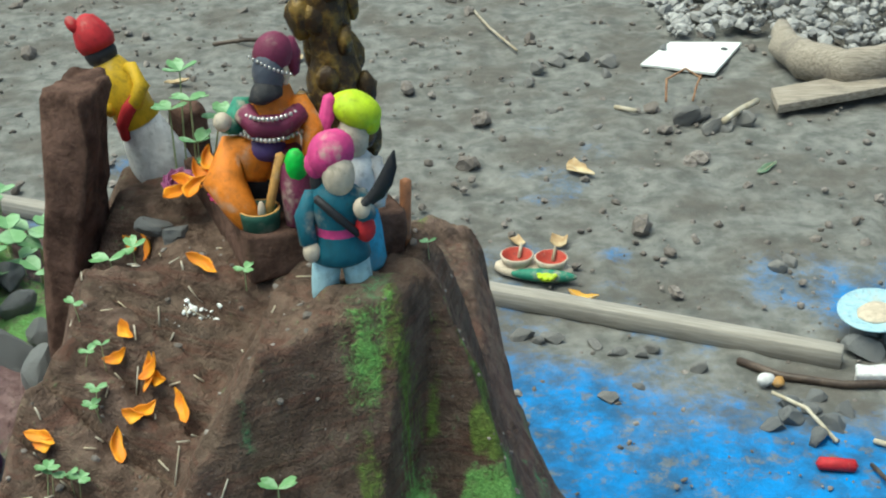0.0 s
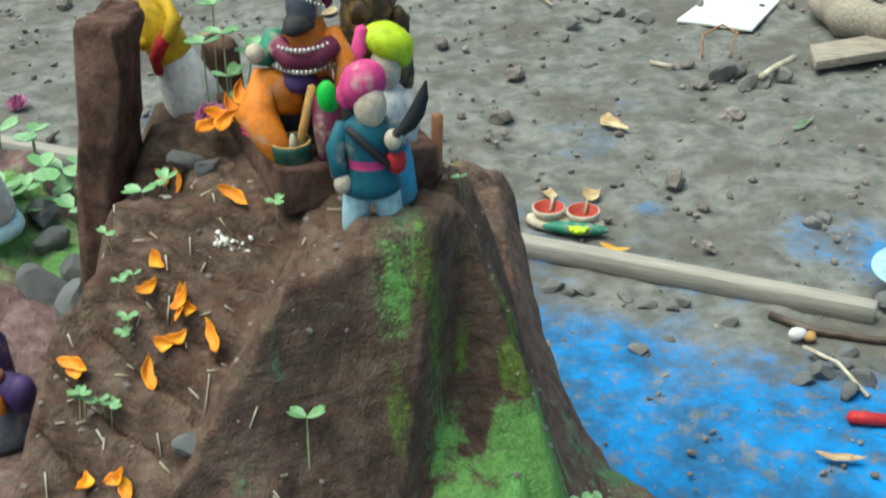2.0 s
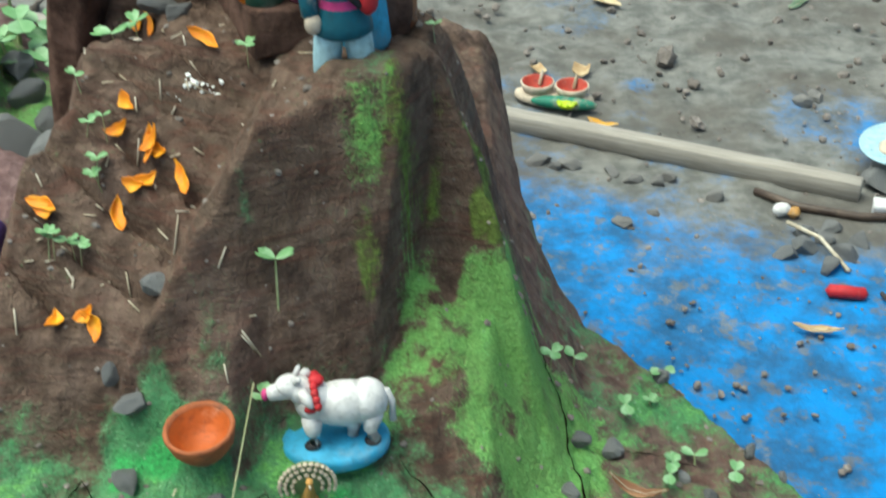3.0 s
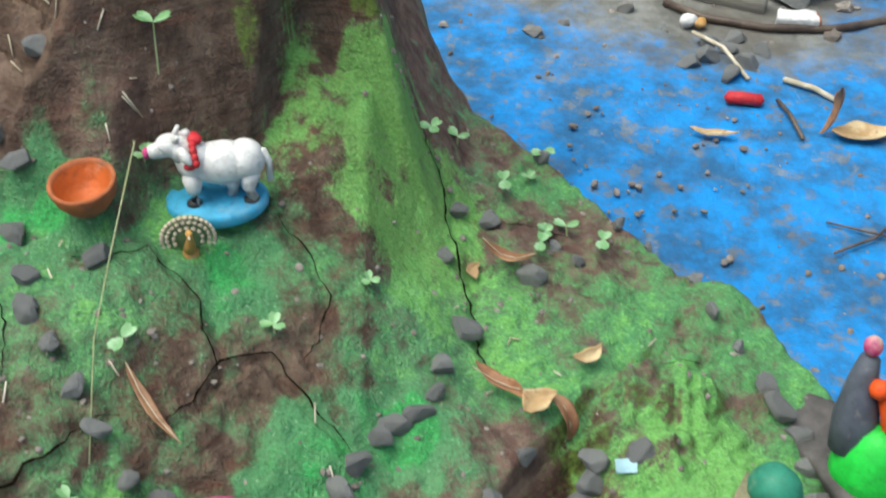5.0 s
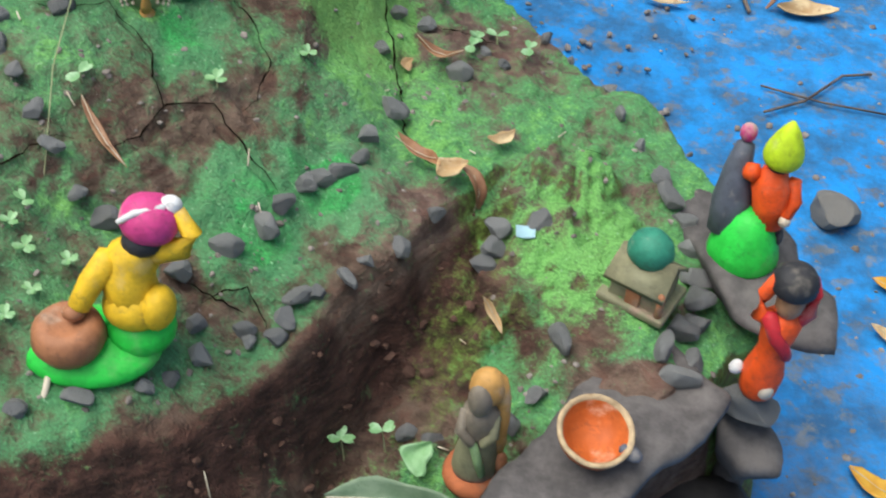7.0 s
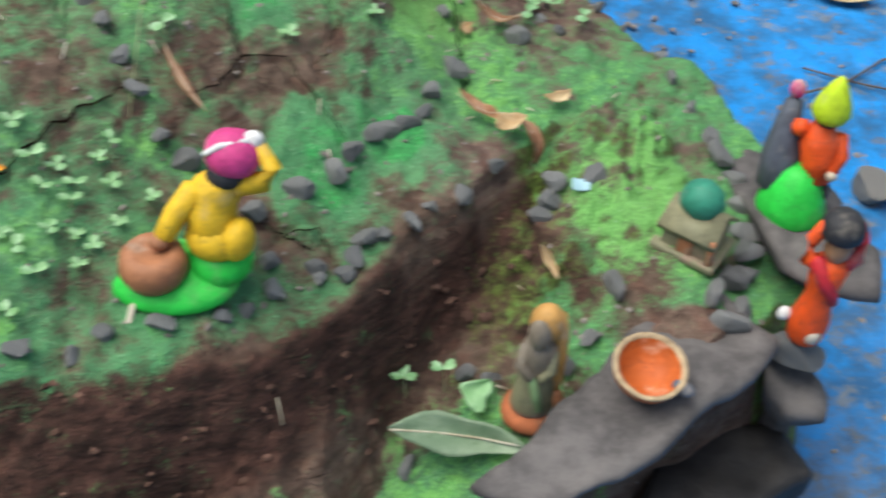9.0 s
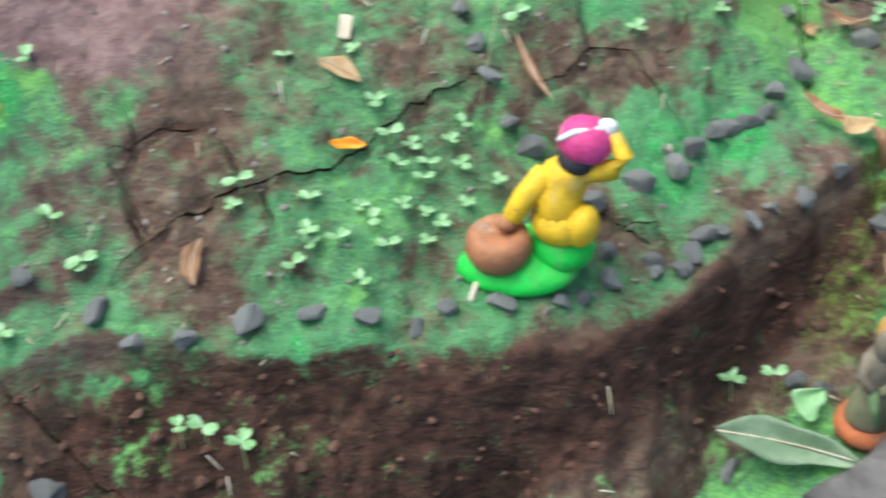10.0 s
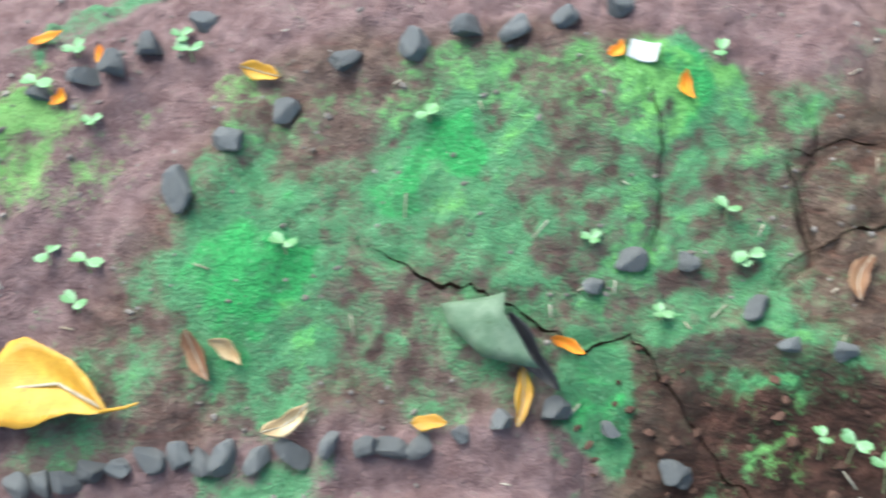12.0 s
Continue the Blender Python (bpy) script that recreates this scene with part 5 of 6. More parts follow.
pot = tagged(part("small_pot", bm, [M_DARKGREEN, M_OCHRE, M_CREAM]), "dark green pot with a gold rim on the plinth", "pot")
pot.matrix_world = pose(-0.126, 0.758, 0.6165)

# twin lamp on a leaf-shaped tray
tray = empty("twin_lamp", pose(0.152, 1.795, -0.002, 0, 0, -14))
tagged(tray, "twin clay lamp with red cups on a green leaf tray", "clay lamp")
bm = bmesh.new()
turned(bm, ((0.030, 0.0), (0.034, 0.004), (0.033, 0.012), (0.028, 0.015), (0.005, 0.016)), 0, 26, squash=(2.0, 0.95))
roughen(bm, 0.001, 60)
part("tray", bm, M_CREAM, tray, "cream clay tray")
bm = bmesh.new()
blob(bm, (0.022, -0.028, 0.012), (0.056, 0.013, 0.011), 0, (0, 0, 3), 10)
part("leaf_edge", bm, M_SEAGREEN, tray, "green painted leaf edge")
bm = bmesh.new()
turned(bm, ((0.014, 0.0), (0.016, 0.004), (0.010, 0.008), (0.003, 0.009)), 0, 14, (0.028, -0.036, 0.012))
for n in range(8):
    blob(bm, (0.028 + 0.013 * math.cos(n * 0.785), -0.036 + 0.013 * math.sin(n * 0.785), 0.018), (0.0055, 0.0055, 0.003), 0, rings=5)
part("flower", bm, M_LIME, tray, "pale yellow moulded flower")
for cx in (-0.029, 0.029):
    bm = bmesh.new()
    turned(bm, ((0.020, 0.010), (0.026, 0.022), (0.0285, 0.031), (0.026, 0.032), (0.0225, 0.028), (0.016, 0.019), (0.002, 0.017)), [0, 0, 0, 1, 1, 1], 24, (cx, 0.002, 0.0))
    cup = part("cup", bm, [M_CREAM, M_REDCLAY], tray, "cream rimmed cup, red inside")
    bm = bmesh.new()
    limb(bm, [(cx + 0.002, 0.012, 0.020, 0.0035), (cx + 0.003, 0.024, 0.034, 0.0030), (cx + 0.003, 0.028, 0.040, 0.0012)], 0, 7)
    part("wick", bm, M_STRAW, cup, "pale cotton wick")


# ---- stones: broken basalt set along the paths ----
STONES = [rubble(seed, 9 + seed % 4, (1.0, 0.75 + 0.06 * (seed % 4), 0.60 + 0.07 * (seed % 3))) for seed in range(10)]
for me in STONES:
    me.materials.append(M_STONE)
PALE = [me.copy() for me in STONES[:6]]
for me in PALE:
    me.materials.clear()
    me.materials.append(M_PALESTONE)
rnd = random.Random(7)


def stones(places, size, label, group, pool=STONES, category="stone", base=None, name="stone"):
    for x, y in places:
        r = size * rnd.uniform(0.75, 1.25)
        me = rnd.choice(pool)
        ob = new(name, me)
        z = level(x, y) if base is None else base
        ob.matrix_world = pose(x, y, z + r * 0.28, rnd.uniform(-25, 25), rnd.uniform(-25, 25), rnd.uniform(0, 360)) @ Matrix.Scale(r, 4)
        tagged(ob, label, category, group)


stones(((0.086, 0.498), (0.08, 0.478), (0.068, 0.454), (0.053, 0.445), (0.042, 0.429), (0.029, 0.406), (0.017, 0.388), (-0.007, 0.363), (-0.039, 0.342)), 0.0135, "dark grey broken stone edging the upper side of the path", "stones along the upper path")
stones(((0.142, 0.434), (0.117, 0.396), (0.093, 0.375), (0.081, 0.358), (0.059, 0.344), (0.047, 0.34), (0.041, 0.318), (0.035, 0.307), (0.016, 0.305), (-0.021, 0.309), (-0.015, 0.287), (-0.031, 0.267)), 0.0112, "dark grey broken stone on the brink of the bank", "stones along the bank")
stones(((-0.319, 0.137), (-0.285, 0.146), (-0.249, 0.171), (-0.208, 0.19), (-0.171, 0.197), (-0.139, 0.206), (-0.121, 0.223), (-0.084, 0.234), (-0.045, 0.251), (0.012, 0.311)), 0.0122, "grey broken stone on the brink of the bank", "stones along the bank")
stones(((-0.09, 0.36), (-0.108, 0.367), (-0.179, 0.454), (-0.159, 0.431), (-0.142, 0.406), (-0.125, 0.385), (-0.142, 0.5), (-0.183, 0.478), (-0.177, 0.457), (-0.199, 0.516)), 0.0125, "grey broken stone set in the green slope", "stones on the slope")
stones(((-0.212, 0.564), (-0.185, 0.599), (-0.196, 0.549)), 0.0120, "dark stone lying on the red mud", "stones on the slope")
stones(((0.1, 0.66), (0.124, 0.665), (0.09, 0.605), (0.155, 0.601), (0.102, 0.54)), 0.0125, "dark broken stone beside the crack", "stones on the shelf")
stones(((0.193, 0.452), (0.225, 0.448), (0.181, 0.424), (0.187, 0.438)), 0.0125, "dark broken stone at the head of the hollow", "stones on the shelf")
stones(((0.328, 0.517), (0.335, 0.495), (0.345, 0.479), (0.355, 0.455), (0.353, 0.428), (0.352, 0.407), (0.348, 0.385), (0.318, 0.351), (0.344, 0.35), (0.336, 0.376), (0.329, 0.326)), 0.0155, "dark grey stone packed behind the rock ledge", "stones by the ledge")
stones(((0.176, 0.762), (0.179, 0.648), (0.195, 0.626), (0.258, 0.662), (0.297, 0.581), (0.313, 0.549), (0.29, 0.625), (0.235, 0.68), (0.329, 0.521)), 0.0085, "small dark stone along the shore of the hill", "stones along the shore")
stones(((-0.403, 0.151), (-0.437, 0.131), (-0.455, 0.109), (-0.348, 0.146), (-0.369, 0.058), (-0.361, 0.061)), 0.0150, "blue-grey stone beside the cracked slope", "stones on the slope")
stones(((-0.724, 0.052), (-0.696, 0.093), (-0.671, 0.135), (-0.627, 0.165), (-0.596, 0.19), (-0.563, 0.202), (-0.536, 0.228), (-0.507, 0.255), (-0.74, 0.009), (-0.798, -0.111)), 0.0165, "grey broken stone edging the red mud path", "stones along the red path")
stones(((-0.874, 0.016), (-0.848, 0.04), (-0.817, 0.085), (-0.793, 0.122), (-0.829, 0.055)), 0.0150, "dark stone on the far side of the red path", "stones along the red path")
stones(((-0.779, -0.184), (-0.764, -0.173), (-0.746, -0.165), (-0.732, -0.151), (-0.711, -0.14), (-0.694, -0.126), (-0.675, -0.114), (-0.659, -0.109), (-0.644, -0.1), (-0.623, -0.088), (-0.603, -0.073), (-0.58, -0.058), (-0.557, -0.045), (-0.541, -0.037), (-0.525, -0.026), (-0.501, -0.007), (-0.478, 0.008), (-0.452, 0.038), (-0.416, 0.054)), 0.0135, "grey broken stone in a close row along the path", "stones in the lower row")
stones(((-0.417, 1.016), (-0.367, 0.944), (-0.382, 0.905), (-0.35, 0.88), (-0.395, 0.98), (-0.335, 0.862)), 0.026, "large blue-grey stone beside the mud pillar", "stones by the pillar")
stones(((-0.198, 0.800), (-0.214, 0.812)), 0.013, "dark stone in the niche by the pillar", "stones by the pillar", base=0.590)
stones(((0.13, 0.3), (0.115, 0.262), (0.15, 0.292), (0.09, 0.235), (0.205, 0.3), (0.225, 0.318)), 0.0105, "dark pebble on the floor of the hollow", "stones in the hollow")
stones(((0.243, 0.358),), 0.017, "broad dark rock in the green hollow", "stones in the hollow")
stones(((0.391, 0.335),), 0.033, "rounded dark stone carrying a figure", "stones by the ledge", base=0.186)
# on the yard
stones(((0.248, 2.519), (0.337, 2.407), (0.560, 1.782), (0.588, 1.799), (0.275, 1.446), (0.231, 1.420)), 0.016, "pale grey pebble on the dirt", "pebbles on the yard", PALE, "pebble")
stones(((0.119, 1.590), (0.140, 1.575), (0.165, 1.580), (0.225, 1.560), (0.294, 1.530), (0.310, 1.540), (0.256, 1.535), (0.370, 1.484)), 0.019, "grey-blue pebble against the beam", "pebbles by the beam", PALE, "pebble")
stones(((0.476, 1.394), (0.500, 1.380), (0.520, 1.405), (0.443, 1.342), (0.493, 1.315), (0.470, 1.36), (0.55, 1.37), (0.525, 1.34)), 0.024, "dusty blue lump of earth by the beam", "pebbles by the beam", STONES, "clod")
stones(((0.567, 2.454), (0.609, 2.400), (0.53, 2.44), (0.65, 2.42), (0.58, 2.39)), 0.034, "dark clod of earth on the yard", "clods on the yard", PALE, "clod")
stones(((0.317, 2.886), (0.413, 2.815), (0.239, 2.789), (0.36, 2.87), (0.29, 2.84), (0.21, 2.70), (0.40, 2.74)), 0.026, "grey clod of earth on the yard", "clods on the yard", PALE, "clod")
stones(((0.593, 0.76),), 0.030, "flat grey stone lying in the blue powder", "pebbles on the yard", PALE, "pebble")


def scatter(name, count, spot, size, mat, label, category, seed, sub=1):
    """Uncountable crumbs as one mesh."""
    r = random.Random(seed)
    unit = bmesh.new()
    bmesh.ops.create_icosphere(unit, subdivisions=sub, radius=1.0)
    base = np.array([v.co[:] for v in unit.verts])
    tri = np.array([[v.index for v in f.verts] for f in unit.faces])
    unit.free()
    verts, faces, n = [], [], 0
    for _ in range(count):
        x, y, z = spot(r)
        s = size * (0.35 + 1.3 * r.random() ** 3)
        shape = base * (0.75 + 0.5 * np.array([[r.random()] for _ in range(len(base))])) * np.array([1.0, r.uniform(0.6, 1.0), r.uniform(0.45, 0.8)]) * s
        turn = np.array(Euler((r.uniform(-0.5, 0.5), r.uniform(-0.5, 0.5), r.uniform(0, 6.28))).to_matrix())
        verts.append(shape @ turn.T + np.array([x, y, z + 0.25 * s]))
        faces.append(tri + n)
        n += len(base)
    me = bpy.data.meshes.new(name)
    me.from_pydata(np.concatenate(verts).tolist(), [], np.concatenate(faces).tolist())
    me.materials.append(mat)
    return tagged(new(name, me), label, category, kind="stuff")


def on_yard(r):
    while True:
        x, y = r.uniform(-1.5, 1.6), r.uniform(1.2, 4.0)
        side_ = y - (1.72 - 0.429 * x)
        if side_ > 0.0 or r.random() < 0.22:
            return x, y, -0.002


def on_blue(r):
    while True:
        x, y = r.uniform(0.2, 1.2), r.uniform(0.3, 1.7)
        if float(side(np.array(x), np.array(y), SHORE)) > 0.07:
            return x, y, -0.003


def on_hill(r):
    while True:
        x, y = r.uniform(-0.95, 0.36), r.uniform(-0.25, 0.8)
        z = level(x, y)
        c = -float(side(np.array(x), np.array(y), CLIFF))
        if z > 0.10 and not (0.0 < c < 0.13 and -0.45 < x < 0.18):
            return x, y, z - 0.001


def heap(x, y):
    return 0.075 * float(ramp(0.75, 0.15, np.hypot((x - 1.25) * 0.9, y - 3.15)))


def on_heap(r):
    while True:
        x, y = r.uniform(0.60, 1.9), r.uniform(2.55, 3.7)
        h = heap(x, y)
        if h > 0.002 and not (x < 0.84 and y < 3.0) and (y > 2.72 + 0.1 * math.sin(9 * x) or r.random() < 0.25):
            return x, y, h * r.random() ** 0.5


scatter("dirt_crumbs", 2600, on_yard, 0.0070, M_CLOD, "loose crumbs and small clods on the dirt yard", "crumbs", 3)
scatter("dirt_lumps", 260, on_yard, 0.017, M_CLOD, "larger lumps of earth on the dirt yard", "crumbs", 4, 2)
scatter("blue_crumbs", 900, on_blue, 0.0042, M_CLOD, "small dark crumbs on the blue powder", "crumbs", 5)
scatter("hill_crumbs", 3800, on_hill, 0.0022, M_CLOD, "fine crumbs of mud over the hill", "crumbs", 6)


def on_peak(r):
    x, y = r.gauss(-0.168, 0.010), r.gauss(0.722, 0.006)
    return x, y, level(x, y)


def on_bank(r):
    while True:
        x, y = r.uniform(-0.44, 0.19), r.uniform(0.02, 0.46)
        c = -float(side(np.array(x), np.array(y), CLIFF))
        if 0.002 < c < 0.075 and r.random() < 1.2 - 10 * c:
            return x, y, level(x, y) - 0.0022


scatter("bank_clods", 380, on_bank, 0.0036, M_MUDCLOD, "broken clods of red-brown mud on the bank", "clods", 12)
scatter("white_grains", 46, on_peak, 0.0017, M_CARD, "small heap of white grains on the red mud", "grains", 9)
scatter("gravel_heap", 3600, on_heap, 0.0165, M_GRAVEL, "heap of grey crushed gravel", "gravel", 8, 1)


# ---- sprouts, leaves, petals, straws ----
def heart(bm, size, k=0):
    """A small notched leaflet along x, slightly cupped, with two skins."""
    rows = []
    for lift in (0.0, -0.0005):
        mid = [bm.verts.new((size * u, 0, 0.10 * size * u + lift)) for u in (0.0, 0.35, 0.7, 0.86)]
        rim = []
        for s in (-1, 1):
            rim.append([bm.verts.new((size * u, s * size * w, size * (0.10 * u + 0.22 * w) + lift)) for u, w in ((0.10, 0.16), (0.38, 0.40), (0.75, 0.44), (1.0, 0.22))])
        for line in rim:
            for a in range(3):
                bm.faces.new((mid[a], mid[a + 1], line[a + 1], line[a])).material_index = k
        rows.append((mid, rim))
    for s in (0, 1):
        top, low = rows[0][1][s], rows[1][1][s]
        for a in range(3):
            bm.faces.new((top[a], top[a + 1], low[a + 1], low[a])).material_index = k


def sprout_thing(seed, height, lobes, size):
    r = random.Random(seed)
    bend = (r.uniform(-0.25, 0.25) * height, r.uniform(-0.2, 0.2) * height)
    stem = bmesh.new()
    limb(stem, [(0, 0, -0.004, 0.0009), (bend[0] * 0.4, bend[1] * 0.4, height * 0.5, 0.0008), (bend[0], bend[1], height, 0.0006)], 0, 6)
    turns = []
    for n in range(lobes):
        a = 2 * math.pi * n / lobes + r.uniform(-0.3, 0.3)
        turns.append(Matrix.Translation((bend[0], bend[1], height)) @ Matrix.Rotation(a, 4, "Z") @ Matrix.Rotation(r.uniform(-0.35, 0.15), 4, "Y"))
    return mesh_of("stem", stem, M_STALK), turns, size


def mesh_of(name, bm, mat):
    me = bpy.data.meshes.new(name)
    bmesh.ops.recalc_face_normals(bm, faces=bm.faces)
    bm.to_mesh(me)
    bm.free()
    me.materials.append(mat)
    return me


LEAFLETS = {}
for size in (0.0085, 0.0100, 0.0115, 0.0150):
    bm = bmesh.new()
    heart(bm, size)
    LEAFLETS[size] = mesh_of("leaflet", bm, M_SPROUT)
LOW = [sprout_thing(n, 0.006 + 0.002 * (n % 3), 2 + (n % 3 == 0), (0.0085, 0.0100, 0.0115)[n % 3]) for n in range(6)]
TALL = [sprout_thing(10 + n, 0.030 + 0.006 * (n % 3), 2 + n % 2, 0.0150) for n in range(4)]
rnd = random.Random(21)


def sprouts(places, pool, label, group, scale=1.0):
    for x, y in places:
        stem, turns, size = rnd.choice(pool)
        top = empty("sprout", pose(x, y, level(x, y), rnd.uniform(-8, 8), rnd.uniform(-8, 8), rnd.uniform(0, 360)) @ Matrix.Scale(scale * rnd.uniform(0.75, 1.1), 4))
        new("stem", stem).parent = top
        for m in turns:
            lf = new("leaflet", LEAFLETS[size])
            lf.parent, lf.matrix_local = top, m
        tagged(top, label, "sprout", group)


sprouts(((-0.429, 0.267), (-0.269, 0.337), (-0.222, 0.362), (-0.389, 0.184), (-0.37, 0.168), (-0.224, 0.232), (-0.216, 0.228), (-0.2, 0.233), (-0.23, 0.21), (-0.273, 0.245), (-0.274, 0.23), (-0.137, 0.346), (-0.131, 0.319), (-0.154, 0.308), (-0.155, 0.295), (-0.184, 0.314), (-0.179, 0.254), (-0.149, 0.279), (-0.138, 0.275), (-0.179, 0.217), (-0.164, 0.273), (-0.226, 0.251), (-0.106, 0.32), (-0.028, 0.478), (-0.116, 0.44), (-0.06, 0.314)), LOW, "tiny pale green sprout on the powdered slope", "sprouts on the slope")
sprouts(((-0.175, 0.3), (-0.168, 0.318), (-0.145, 0.262), (-0.165, 0.245), (-0.192, 0.262), (-0.123, 0.292), (-0.142, 0.33), (-0.198, 0.33)), LOW, "tiny pale green sprout on the powdered slope", "sprouts on the slope")
sprouts(((-0.781, 0.091), (-0.877, 0.017), (-0.828, 0.019), (-0.817, -0.065), (-0.79, -0.053), (-0.787, -0.077), (-0.656, 0.017), (-0.465, 0.126), (-0.365, 0.171), (-0.6, 0.135), (-0.407, 0.118), (-0.86, 0.05), (-0.795, 0.1)), LOW, "pale green sprout by the red mud path", "sprouts by the red path", 1.25)
sprouts(((0.17, 0.66), (0.1, 0.747), (0.138, 0.706), (0.177, 0.765), (0.034, 0.533), (-0.12, 0.571), (0.19, 0.665), (0.17, 0.658), (0.165, 0.64), (0.16, 0.72), (0.216, 0.647)), LOW, "pale green sprout on the shelf by the shore", "sprouts on the shelf", 1.1)
sprouts(((-0.232, 0.666), (-0.244, 0.628), (-0.257, 0.618), (-0.252, 0.722), (-0.243, 0.692), (-0.232, 0.698), (-0.23, 0.663), (-0.24, 0.625), (-0.254, 0.619), (-0.137, 0.735), (-0.01, 0.775)), TALL, "round-leaved green sprout on the red mud", "sprouts on the peak", 0.55)
sprouts(((-0.109, 0.605),), TALL, "tall thin sprout before the red mud face", "sprouts on the peak", 0.85)
sprouts(((-0.281, 0.103), (-0.263, 0.107), (-0.235, 0.103), (0.085, 0.285), (0.115, 0.29)), TALL, "thin pale sprout at the foot of the bank", "sprouts under the bank", 0.8)
sprouts(((0.076, 0.692),), TALL, "thin sprout leaning from the peak", "sprouts on the peak", 0.6)
sprouts(((-0.222, 0.775), (-0.236, 0.770)), TALL, "bright round-leaved plant beside the throne", "plants beside the throne", 0.9)
for n, (x, y, tall) in enumerate(((-0.205, 0.868, 0.062), (-0.190, 0.872, 0.078), (-0.178, 0.862, 0.066), (-0.168, 0.872, 0.070), (-0.186, 0.858, 0.048), (-0.200, 0.880, 0.084), (-0.172, 0.856, 0.036))):
    stem, turns, size = sprout_thing(40 + n, tall, 3, 0.0150)
    base = max(level(x, y), 0.555)
    top = empty("sprout", pose(x, y, base, 0, 0, 50 * n))
    new("stem", stem).parent = top
    for m in turns:
        lf = new("leaflet", LEAFLETS[size])
        lf.parent, lf.matrix_local = top, m
    tagged(top, "bright round-leaved plant beside the throne", "sprout", "plants beside the throne")
sprouts(((-0.447, 0.983), (-0.433, 1.042), (-0.468, 1.03), (-0.418, 1.094), (-0.48, 0.969), (-0.4, 1.08), (-0.45, 1.12), (-0.49, 1.13), (-0.425, 1.002), (-0.39, 1.04), (-0.504, 1.028), (-0.456, 0.951), (-0.437, 1.004), (-0.464, 1.013), (-0.413, 1.056), (-0.45, 1.03), (-0.493, 1.03), (-0.43, 1.073), (-0.40, 1.11), (-0.444, 0.977)), LOW, "leafy pale green plant on the back terrace", "plants on the terrace", 2.4)


def leaf(name, x, y, length, width, mat, label, turn=0.0, curl=0.25, fold=0.3, lift=0.004, twist=0.0, tilt=None, stalk=0.0, category="leaf", z=None):
    bm = bmesh.new()
    foliage(bm, length, width, curl, fold, twist, 0)
    ob = tagged(part(name, bm, mat), label, category)
    if length > 0.03 and category == "leaf":
        rib = bmesh.new()
        rise = [0.0005 + curl * length * (u - 0.5) ** 2 * 1.6 for u in (0.02, 0.35, 0.65, 0.97)]
        limb(rib, [((u - 0.5) * length, bow(length, width) * width * math.sin(math.pi * u), h, 0.016 * width + 0.0003) for u, h in zip((0.02, 0.35, 0.65, 0.97), rise)], 0, 5)
        part("midrib", rib, M_STRAW, ob, "pale midrib")
    if stalk:
        bm = bmesh.new()
        limb(bm, [(length * 0.46, 0, curl * length * 0.35, 0.0016), (length * 0.5 + stalk * 0.6, 0.001, curl * length * 0.42, 0.0012), (length * 0.5 + stalk, 0.003, curl * length * 0.5, 0.0010)], 0, 6)
        part("stalk", bm, mat, ob)
    up = lean(x, y) if tilt is None else Vector(tilt).normalized()
    q = Vector((0, 0, 1)).rotation_difference(up).to_matrix().to_4x4()
    ob.matrix_world = Matrix.Translation((x, y, (level(x, y) if z is None else z) + lift)) @ q @ Matrix.Rotation(radians(turn), 4, "Z")
    return ob


leaf("fallen_leaf", -0.775, -0.151, 0.128, 0.062, M_YLEAF, "large glossy yellow fallen leaf at the edge of the path", 27, 0.12, 0.25, 0.016, stalk=0.026, tilt=(0.05, -0.5, 0.8))
leaf("fallen_leaf", -0.685, -0.061, 0.042, 0.014, M_BROWN, "curled brown leaf on the green slope", -40, 0.4, 0.6)
leaf("fallen_leaf", -0.668, -0.051, 0.030, 0.012, M_DRY, "small dry curled leaf on the slope", -10, 0.4, 0.6)
leaf("fallen_leaf", -0.613, -0.062, 0.040, 0.014, M_DRY, "pale dry leaf lying across the stone row", 60, 0.3, 0.5, 0.012)
leaf("fallen_leaf", -0.524, -0.012, 0.026, 0.012, M_YLEAF, "small yellow leaf by the stone row", 30, 0.2, 0.3, 0.010)
leaf("fallen_leaf", -0.473, 0.028, 0.044, 0.012, M_YLEAF, "narrow yellow leaf stuck in the slope", -62, 0.2, 0.4, 0.008)
bm = bmesh.new()
crown = [bm.verts.new(p) for p in ((-0.040, 0.014, 0.004), (0.012, 0.012, 0.020), (0.010, -0.006, 0.024), (0.034, -0.048, 0.004), (-0.010, -0.034, 0.003), (-0.034, -0.006, 0.003))]
for q in ((0, 2, 1), (0, 5, 2), (5, 4, 2), (4, 3, 2)):
    bm.faces.new([crown[i] for i in q])
bmesh.ops.subdivide_edges(bm, edges=list(bm.edges), cuts=3, use_grid_fill=True)
bmesh.ops.solidify(bm, geom=list(bm.faces), thickness=0.0008)
for v in bm.verts:
    v.co += Vector(noise.noise_vector(v.co * 60)) * 0.0016
folded = tagged(part("fallen_leaf", bm, M_GLEAF), "dull green leaf folded over to a point", "leaf")
folded.matrix_world = pose(-0.510, 0.058, level(-0.510, 0.058) + 0.003, 24, 0, 33) @ Matrix.Scale(0.88, 4)
leaf("seed_pod", -0.473, 0.054, 0.066, 0.017, M_BLACK, "dark dry pod lying beside a green leaf", -32, 0.1, 0.8, 0.016, category="pod")
leaf("fallen_leaf", -0.725, 0.103, 0.032, 0.014, M_YLEAF, "yellow curled leaf on the red mud path", 10, 0.5, 0.5)
leaf("fallen_leaf", -0.288, 0.192, 0.034, 0.014, M_BROWN, "brown dry leaf on the green powder", -84, 0.3, 0.5)
